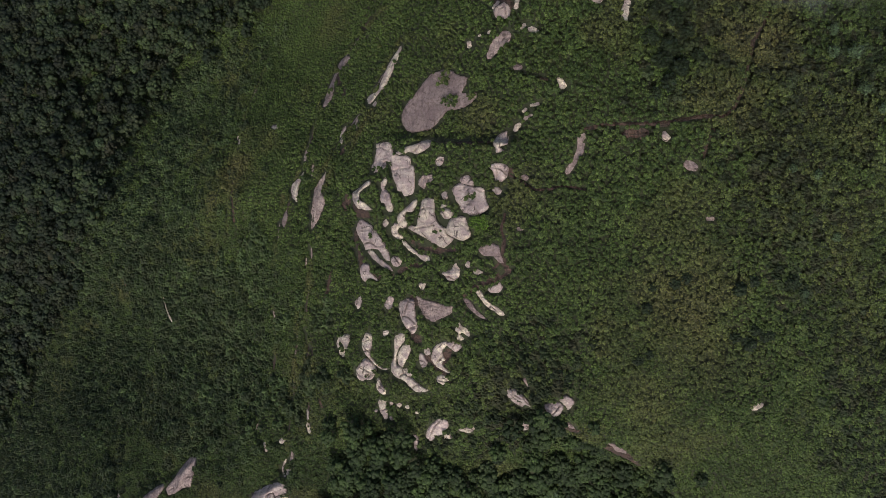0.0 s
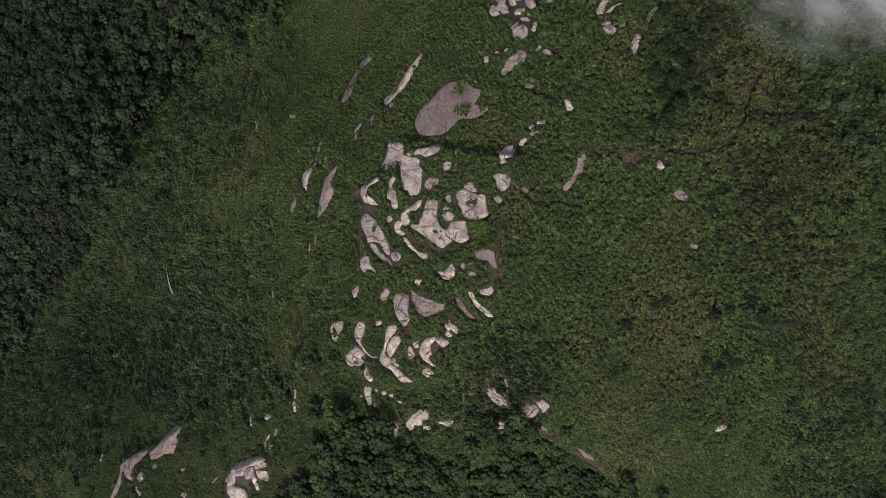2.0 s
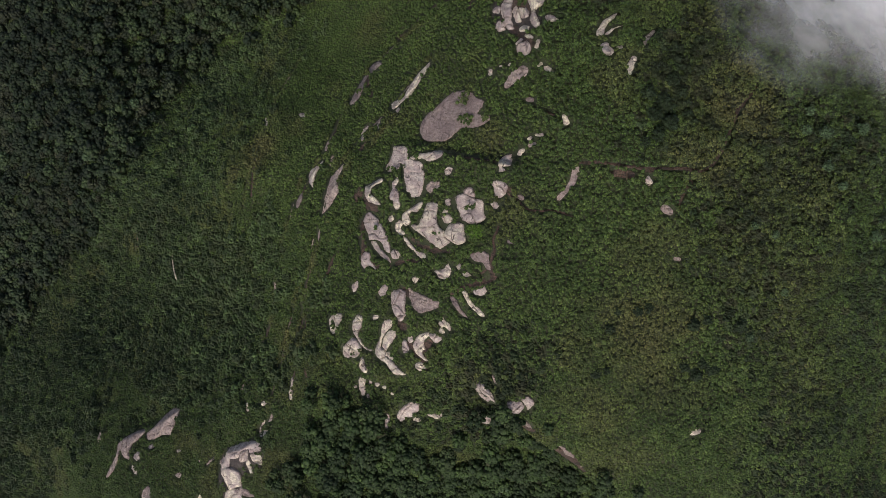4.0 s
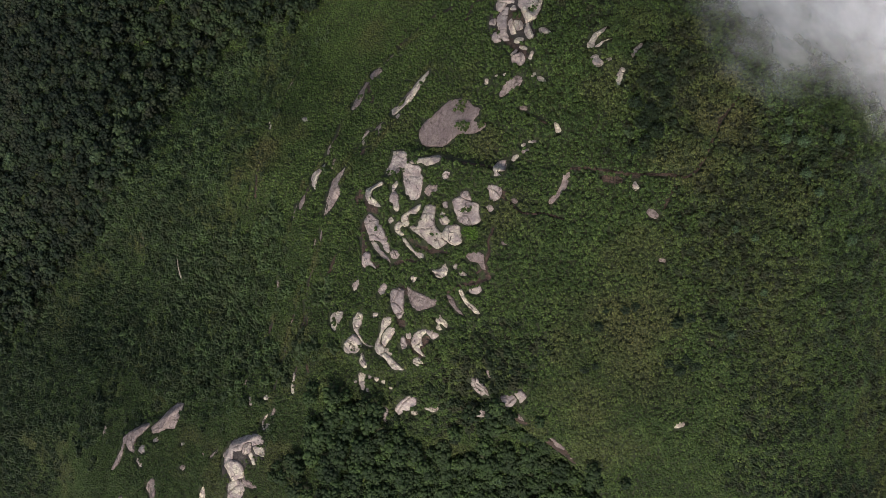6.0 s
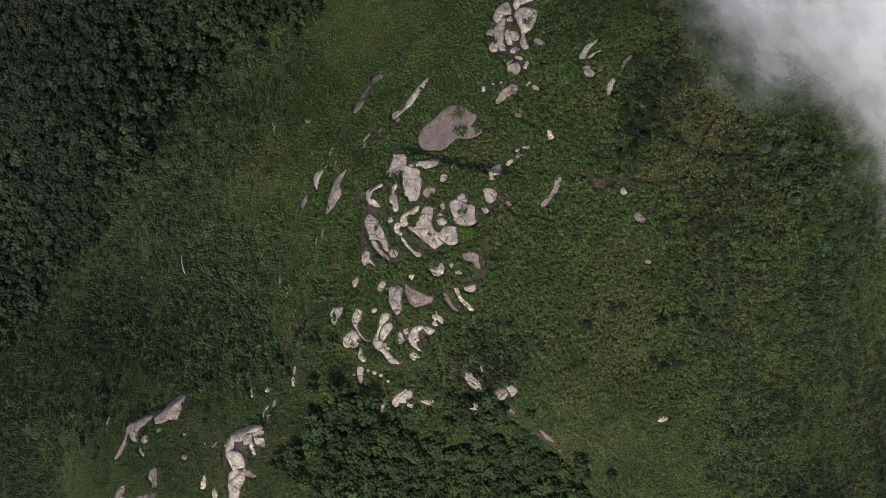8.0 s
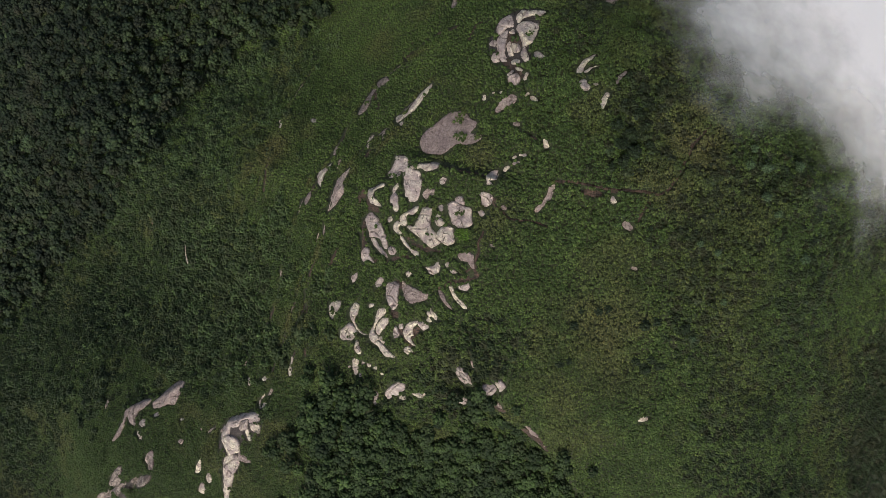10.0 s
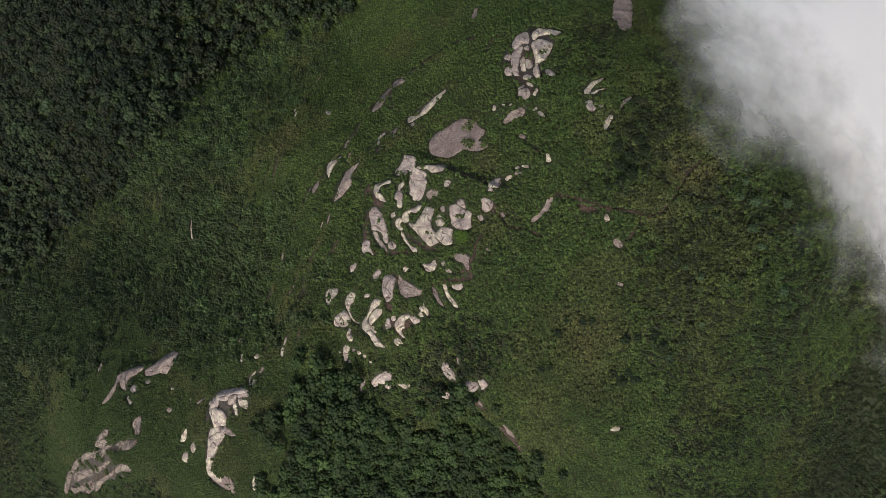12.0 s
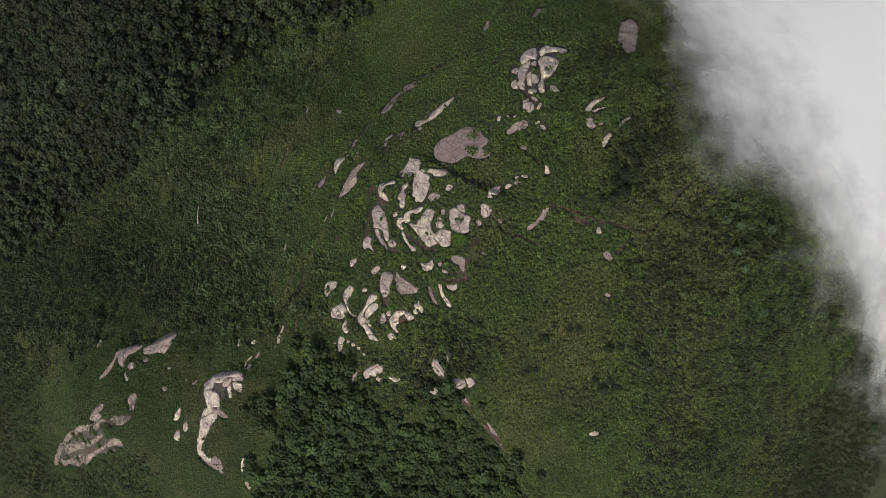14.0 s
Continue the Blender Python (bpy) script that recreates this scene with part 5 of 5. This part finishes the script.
class Shade:
    """A one-metre plan of the ground that taller plants already cover."""

    def __init__(self, x0, y0, x1, y1):
        self.x0, self.y0 = x0, y0
        self.grid = np.zeros((y1 - y0, x1 - x0), bool)

    def add(self, x, y, radius):
        i, j = np.floor(x - self.x0).astype(int), np.floor(y - self.y0).astype(int)
        for a in range(-4, 5):
            for b in range(-4, 5):
                ok = (math.hypot(a, b) < 0.72 * radius) & (i + a >= 0) & (j + b >= 0) & (i + a < self.grid.shape[1]) & (j + b < self.grid.shape[0])
                self.grid[j[ok] + b, i[ok] + a] = True

    def over(self, x, y):
        i = np.clip(np.floor(x - self.x0).astype(int), 0, self.grid.shape[1] - 1)
        j = np.clip(np.floor(y - self.y0).astype(int), 0, self.grid.shape[0] - 1)
        return self.grid[j, i]


def all_plants():
    rng = np.random.RandomState(5)
    shade = Shade(-430, -400, 340, 230)
    # tall forest on the low flank and in the hollow
    x, y = scatter(rng, 4.5, -430, 120, -380, 215)
    keep = (inside(FOREST, x, y) | inside(GULLY, x, y, 15.0)) & (rock_lift(x, y)[1] < -1.2) & inside(CORE, x, y, 0.0)
    x, y = x[keep], y[keep]
    low = inside(GULLY, x, y, 15.0)
    r = np.where(low, rng.uniform(2.4, 4.6, len(x)), rng.uniform(2.0, 4.6, len(x)))
    lift = r * 0.7 + rng.uniform(0.0, 1.0, len(x)) ** 2 * np.where(low, 3.5, 6.0)
    shade.add(x, y, r)
    for name, seed, pick, lobes, count, size, label in (
        ("forest_trees", 11, ~low, 11, 14, 0.11, "dense dark green broadleaf forest on the steep flank"),
        ("gully_trees", 16, low, 18, 26, 0.10, "rounded green broadleaf trees crowding the hollow below the rocks"),
    ):
        px, py = x[pick], y[pick]
        # slope light put into the leaf tint: lighter to the south and east
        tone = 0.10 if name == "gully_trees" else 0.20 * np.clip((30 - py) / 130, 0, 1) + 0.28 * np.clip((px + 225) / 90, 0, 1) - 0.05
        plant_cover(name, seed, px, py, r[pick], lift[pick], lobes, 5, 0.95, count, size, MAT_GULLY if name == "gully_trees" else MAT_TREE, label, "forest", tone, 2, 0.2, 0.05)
    # the forest goes on round the hill
    x, y = scatter(rng, 28, -800, 620, -700, 560)
    keep = ~inside(CORE, x, y, 0.0)
    x, y = x[keep], y[keep]
    r = rng.uniform(13, 20, len(x))
    plant_cover("outer_forest", 15, x, y, r, r * 0.1, 4, 5, 0.6, 0, 0.2, MAT_TREE, "unbroken green forest round the foot of the hill", "forest")
    # smaller trees and bushes
    bush = lambda x, y: (inside(COPSE, x, y, 22.0) | inside(WOODS, x, y) | inside(THICKET, x, y) | inside(COVE, x, y, 4.0) | inside(LOWER, x, y)) & ~inside(FOREST, x, y)
    x, y = scatter(rng, 2.75, -400, 330, -380, 200)
    patch = value_noise(x / 17, y / 17, 64) + 0.5 * value_noise(x / 6, y / 6, 65)
    keep = (bush(x, y) | ((patch > 0.33 - 0.43 * np.clip((-52 - x) / 45, 0, 1)) & ~inside(GULLY, x, y, 15.0) & ~inside(FOREST, x, y))) & ~near_path(TRAIL, x, y, 2.2) & inside(CORE, x, y, 0.0)
    x, y = x[keep], y[keep]
    keep = rock_lift(x, y)[1] < -0.7
    x, y = x[keep], y[keep]
    zone = bush(x, y)
    west = inside(COPSE, x, y, 22.0)
    r = rng.uniform(0.95, 2.25, len(x)) * (1 + 0.7 * value_noise(x / 20, y / 20, 61)) * np.where(zone, 1.0, 0.62) * np.where(west, 1.5, 1.0)
    lift = r * 0.1 + rng.uniform(0, 1, len(x)) * np.where(west, 1.5, np.where(zone, 0.6, 0.4))
    shade.add(x, y, r)
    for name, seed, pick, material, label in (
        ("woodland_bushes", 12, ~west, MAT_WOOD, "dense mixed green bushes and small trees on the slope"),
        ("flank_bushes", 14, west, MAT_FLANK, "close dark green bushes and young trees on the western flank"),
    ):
        # slope light in the tint: flank lighter east and north, far bushes darker
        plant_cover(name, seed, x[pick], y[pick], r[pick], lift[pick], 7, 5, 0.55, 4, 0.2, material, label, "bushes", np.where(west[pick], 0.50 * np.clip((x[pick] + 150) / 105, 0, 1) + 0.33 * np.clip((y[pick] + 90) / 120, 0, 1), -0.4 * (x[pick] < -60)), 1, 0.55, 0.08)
    # ferns and low scrub everywhere else
    x, y = scatter(rng, 0.92, -320, 250, -380, 190)
    keep = inside(CORE, x, y, 0.0) & (~shade.over(x, y) | (~bush(x, y) & ~inside(GULLY, x, y, 15.0) & ~inside(FOREST, x, y)))
    x, y = x[keep], y[keep]
    lift, deep = rock_lift(x, y)
    creep = 4.6 * value_noise(x / 3.0, y / 3.0, 62) - 0.6 + 0.5 * value_noise(x / 0.9, y / 0.9, 63)
    tuft = np.zeros(len(x), bool)
    for tx, ty, tr in TUFTS:
        tuft |= np.hypot(x - tx, y - ty) < tr * (1 + 0.8 * value_noise(x / 1.5, y / 1.5, 66))
    creep = np.clip(creep, -0.45, 0.25)
    tuft |= (value_noise(x / 1.9, y / 1.9, 69) + 0.4 * value_noise(x / 7, y / 7, 70) > 0.5) & (deep < 1.2)
    keep = ((deep < creep - 0.22) | tuft) & ~near_path(TRAIL, x, y, 0.55 + 0.9 * np.clip(value_noise(x / 6, y / 6, 115), 0, 1)) & ~near_path(SIDEPATH, x, y, 0.75) & ~near_path(CROSSCRACK, x, y, 0.6)
    x, y, lift = x[keep], y[keep], lift[keep]
    r = (0.40 + 0.66 * rng.beta(1.3, 2.0, len(x))) * (1 + 0.35 * np.clip(value_noise(x / 14, y / 14, 60), 0, 1))
    # tint darkened to the south-west; shade painted in between the forest trees
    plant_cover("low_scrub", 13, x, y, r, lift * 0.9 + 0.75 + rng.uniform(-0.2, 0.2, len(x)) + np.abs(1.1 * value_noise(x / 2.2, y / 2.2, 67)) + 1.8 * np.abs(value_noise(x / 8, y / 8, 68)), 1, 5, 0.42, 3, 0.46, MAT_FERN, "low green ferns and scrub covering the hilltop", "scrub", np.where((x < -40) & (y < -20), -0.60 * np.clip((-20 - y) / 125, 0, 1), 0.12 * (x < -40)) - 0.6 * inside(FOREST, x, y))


def fern_patch(x, y, radius):
    rng = np.random.RandomState(77)
    a, d = rng.uniform(0, 2 * math.pi, 70), np.sqrt(rng.uniform(0, 1, 70)) * radius
    px, py = x + np.cos(a) * d, y + np.sin(a) * d * 0.8
    return plant_cover("fern_patch", 78, px, py, rng.uniform(0.5, 0.9, 70), np.full(70, 1.5), 3, 5, 0.5, 8, 0.3, MAT_BRIGHT, "bright yellow-green fern patch beside the ring-shaped boulder", "ferns")


def fallen_trunk(x, y, length, turn):
    """A bleached, slightly bent tree trunk lying on the shrubs."""
    verts, faces = [], []
    for i in range(12):
        t = i / 11
        r = 0.5 * (1 - 0.7 * t)
        cx = length * (t - 0.5)
        cy = 0.5 * math.sin(t * 4.0)
        for j in range(8):
            a = j * math.pi / 4
            verts.append((cx, cy + math.cos(a) * r, math.sin(a) * r))
    for i in range(11):
        for j in range(8):
            n = (j + 1) % 8
            faces.append((i * 8 + j, i * 8 + n, i * 8 + 8 + n, i * 8 + 8 + j))
    ob = new("fallen_trunk", mesh_from("fallen_trunk", np.array(verts), faces, MAT_ROCK))
    dx, dy = math.cos(radians(turn)) * length / 2, math.sin(radians(turn)) * length / 2
    z0, z1 = float(height(x - dx, y - dy)), float(height(x + dx, y + dy))
    ob.matrix_world = pose(x, y, (z0 + z1) / 2 + 4.6, 0, -math.degrees(math.atan2(z1 - z0, length)), turn)
    return tagged(ob, "bleached grey dead tree trunk fallen across the bushes", "tree trunk")


all_plants()
fern_patch(16.5, -8.2, 2.8)
fallen_trunk(-139.7, -60.5, 15.0, 108)
dirt_path("footpath_1", TRAIL, 1.1, "narrow worn brown footpath through the scrub")
dirt_path("footpath_2", SIDEPATH, 0.9, "narrow dark footpath beside the boulders")
# a dark crack through the ferns, built as a strip of earth
dirt_path("footpath_3", CROSSCRACK, 0.7, "faint dark crack crossing the low ferns")



# ---- single trees that stand out ----
def tree_crown(seed, radius, material, tone):
    rng = np.random.RandomState(seed)
    one = np.zeros(1)
    v1, f1, w1 = lobed_crowns(rng, one, one, one, np.array([radius]), 30, 6, 0.8, 2)
    v2, f2, w2 = sprays(rng, one, one, one + radius * 0.25, np.array([radius * 0.98]), 120, 0.08)
    v = np.vstack([v1, v2])
    me = mesh_from("crown", v, np.vstack([f1, f2 + len(v1)]), material, smooth=True)
    at = me.attributes.new("plant_tint", "FLOAT", "POINT")
    at.data.foreach_set("value", np.clip(tone + rng.normal(size=len(v)) * 0.03, 0, 1).astype(np.float32))
    return me


def trunk_mesh(seed, tall, radius):
    """A tapered trunk with four limbs, as one woody body."""
    rng = np.random.RandomState(seed)
    verts, faces = [], []

    def limb(p0, p1, r0, r1):
        base = len(verts)
        axis = (p1 - p0) / np.linalg.norm(p1 - p0)
        a = np.cross(axis, (0.3, 0.9, 0.2))
        a /= np.linalg.norm(a)
        b = np.cross(axis, a)
        for k in range(4):
            t = k / 3
            bend = 0.08 * tall * math.sin(t * 3.1) * a
            for j in range(6):
                ang = j * math.pi / 3
                verts.append(p0 + (p1 - p0) * t + bend + (a * math.cos(ang) + b * math.sin(ang)) * (r0 + (r1 - r0) * t))
        for k in range(3):
            for j in range(6):
                n = (j + 1) % 6
                faces.append((base + k * 6 + j, base + k * 6 + n, base + k * 6 + 6 + n, base + k * 6 + 6 + j))
    top = np.array([0.0, 0.0, tall])
    limb(np.array([0.0, 0.0, -0.6]), top, 0.08 * radius + 0.05, 0.05 * radius + 0.02)
    for k in range(4):
        a = k * 1.57 + rng.uniform(0, 1)
        limb(top * 0.8, top + np.array([math.cos(a) * radius * 0.6, math.sin(a) * radius * 0.6, radius * 0.35]), 0.04 * radius + 0.02, 0.015 * radius + 0.01)
    return mesh_from("trunk", np.array(verts), faces, MAT_BARK)


TREE_KINDS = {
    "light": (MAT_PALE, 0.6, "small tree with a bright yellow-green leafy crown"),
    "grey": (MAT_PALE, 0.25, "small tree with a dull grey-green leafy crown"),
    "dark": (MAT_WOOD, 0.12, "broad tree with a dense dark green crown"),
}


def tree(x, y, radius, look_of):
    material, tone, label = TREE_KINDS[look_of]
    seed = int(abs(x) * 31 + abs(y) * 17)
    tall = radius * (0.45 if look_of == "dark" else 1.1)
    root = tagged(new("tree"), label, "tree", group="trees standing out of the scrub and forest")
    root.location = (x, y, float(height(x, y)))
    root.rotation_euler = (0, 0, seed % 7)
    trunk = new("trunk", trunk_mesh(seed, tall, radius))
    crown = new("crown", tree_crown(seed, radius, material, tone))
    crown.location = (0, 0, tall)
    trunk.parent = crown.parent = root
    return root


tree(120.2, 49.3, 1.9, "light")
tree(118.5, 42.3, 2.0, "light")
tree(126.3, 42.8, 2.4, "light")
tree(141.3, 46.9, 2.5, "light")
tree(127.0, 31.7, 2.2, "grey")
tree(133.1, 25.9, 1.8, "light")
tree(118.9, -11.6, 1.6, "light")
tree(150.5, 11.3, 2.3, "light")
tree(103.0, 8.0, 1.4, "light")
tree(110.1, 6.3, 1.6, "light")
tree(63.5, 45.3, 2.8, "dark")
tree(69.2, 43.4, 3.0, "dark")
tree(66.4, 38.7, 2.8, "dark")
tree(71.9, 36.6, 3.0, "dark")
tree(75.1, 47.6, 2.6, "dark")
tree(68.1, 32.2, 2.8, "dark")
tree(71.4, 51.0, 2.6, "dark")
tree(64.5, 29.2, 2.2, "dark")
tree(77.9, 40.8, 2.0, "dark")
tree(98.8, -39.7, 2.5, "dark")
tree(103.5, -41.6, 2.3, "dark")
tree(96.5, -42.9, 1.9, "dark")
tree(67.4, -27.0, 1.7, "dark")
tree(-259.0, 27.1, 2.9, "light")
tree(-242.1, 3.6, 4.1, "light")
tree(-288.3, -16.6, 5.2, "light")
tree(-282.0, -54.0, 3.9, "light")
tree(-295.7, -66.8, 4.5, "light")
tree(-209.0, -5.9, 3.9, "light")
tree(-186.0, 29.7, 3.9, "light")
tree(-12.1, -114.0, 3.1, "light")
tree(3.6, -113.8, 3.4, "dark")
tree(26.3, -96.4, 3.0, "dark")
tree(51.1, -121.4, 3.8, "light")
tree(27.9, -131.9, 3.6, "dark")
tree(-20.7, -132.0, 3.2, "dark")
tree(73.7, -25.4, 2.2, "dark")
tree(76.8, -23.9, 2.0, "dark")
tree(91.9, -27.1, 2.6, "dark")
tree(95.9, -24.6, 2.2, "dark")
tree(66.2, -33.5, 2.1, "dark")
tree(98.1, -44.7, 2.7, "dark")
tree(102.1, -42.0, 2.3, "dark")
tree(93.6, -42.3, 2.1, "dark")
tree(106.9, -24.8, 2.6, "dark")
tree(111.3, -28.4, 1.7, "grey")
tree(64.6, -49.7, 2.1, "dark")
tree(68.2, -48.2, 1.7, "dark")



# ---- drifting cloud over the far shoulder: thin veils of vapour one above another ----
def cloud_material():
    m, n, l = shader("cloud_vapour")
    p = position(n)
    # how far inside the bank, in metres, from its ragged edge
    sep = n.new("ShaderNodeSeparateXYZ")
    l.new(p, sep.inputs[0])

    def math_node(op, a, b):
        k = n.new("ShaderNodeMath")
        k.operation = op
        for s, v in zip(k.inputs, (a, b)):
            if isinstance(v, (int, float)):
                s.default_value = v
            else:
                l.new(v, s)
        return k.outputs[0]
    along = math_node("ADD", math_node("MULTIPLY", sep.outputs[0], 0.55), math_node("MULTIPLY", sep.outputs[1], 0.835))
    along = math_node("ADD", along, math_node("MULTIPLY", sep.outputs[2], 0.20))
    # its front bows out towards the rocks
    across = math_node("SUBTRACT", math_node("MULTIPLY", sep.outputs[0], 0.0264), math_node("MULTIPLY", sep.outputs[1], 0.0174))
    across = math_node("MINIMUM", math_node("SUBTRACT", across, 2.84), 1.0)
    along = math_node("SUBTRACT", along, math_node("MINIMUM", math_node("MULTIPLY", across, across), 30.0))
    off = n.new("ShaderNodeVectorMath")
    off.inputs[1].default_value = (61.0, 23.0, 0.0)
    l.new(p, off.inputs[0])
    p = off.outputs[0]
    soft = noise_node(n, l, p, 0.022, 6, 0.55)
    wisp = noise_node(n, l, p, 0.06, 5, 0.55)
    body = math_node("ADD", math_node("MULTIPLY", math_node("SUBTRACT", along, 138.0), 0.025), math_node("MULTIPLY", math_node("SUBTRACT", soft, 0.5), 2.6))
    body = math_node("ADD", body, math_node("MULTIPLY", math_node("SUBTRACT", wisp, 0.5), 1.3))
    k = n.new("ShaderNodeMapRange")
    k.interpolation_type = "SMOOTHSTEP"
    k.inputs["From Min"].default_value, k.inputs["From Max"].default_value = -0.25, 1.5
    k.inputs["To Max"].default_value = 0.78
    l.new(body, k.inputs["Value"])
    d = n.new("ShaderNodeBsdfDiffuse")
    d.inputs["Color"].default_value = (0.88, 0.865, 0.865, 1)
    t = n.new("ShaderNodeBsdfTranslucent")
    t.inputs["Color"].default_value = (0.88, 0.865, 0.865, 1)
    w = n.new("ShaderNodeMixShader")
    w.inputs[0].default_value = 0.55
    l.new(d.outputs[0], w.inputs[1])
    l.new(t.outputs[0], w.inputs[2])
    c = n.new("ShaderNodeBsdfTransparent")
    x = n.new("ShaderNodeMixShader")
    l.new(k.outputs[0], x.inputs[0])
    l.new(c.outputs[0], x.inputs[1])
    l.new(w.outputs[0], x.inputs[2])
    o = n.new("ShaderNodeOutputMaterial")
    l.new(x.outputs[0], o.inputs["Surface"])
    return m


def build_cloud():
    mat = cloud_material()
    root = tagged(new("cloud"), "soft white cloud bank drifting over the hillside", "cloud")
    for i in range(3):
        lift = 12 + 12 * i
        xs, ys = np.arange(10, 520, 10.0), np.arange(-200, 400, 10.0)
        gx, gy = np.meshgrid(xs, ys)
        # the bank lies close over the shoulder and hangs a little where the slope falls away
        under = sum(height(gx + a, gy + b) for a in (-14, 0, 14) for b in (-14, 0, 14)) / 9
        lying = np.where(under > 85, under, 85 - 0.55 * (85 - under))
        gz = lying + lift + 4 * np.sin(gx / 33 + 1.7 * i + 0.8 * np.sin(gy / 41)) * np.cos(gy / 37 + 0.9 * i)
        v = np.stack([gx.ravel(), gy.ravel(), gz.ravel()], 1)
        f = grid_faces(len(xs), len(ys))
        deep = v[:, 0] * 0.55 + v[:, 1] * 0.835 + v[:, 2] * 0.20 - 130.0
        f = f[deep[f].max(1) > -60]
        used, f = np.unique(f, return_inverse=True)
        me = mesh_from("veil", v[used], f.reshape(-1, 4), mat)
        ob = new("veil", me)
        ob.parent = root
    return root


build_cloud()
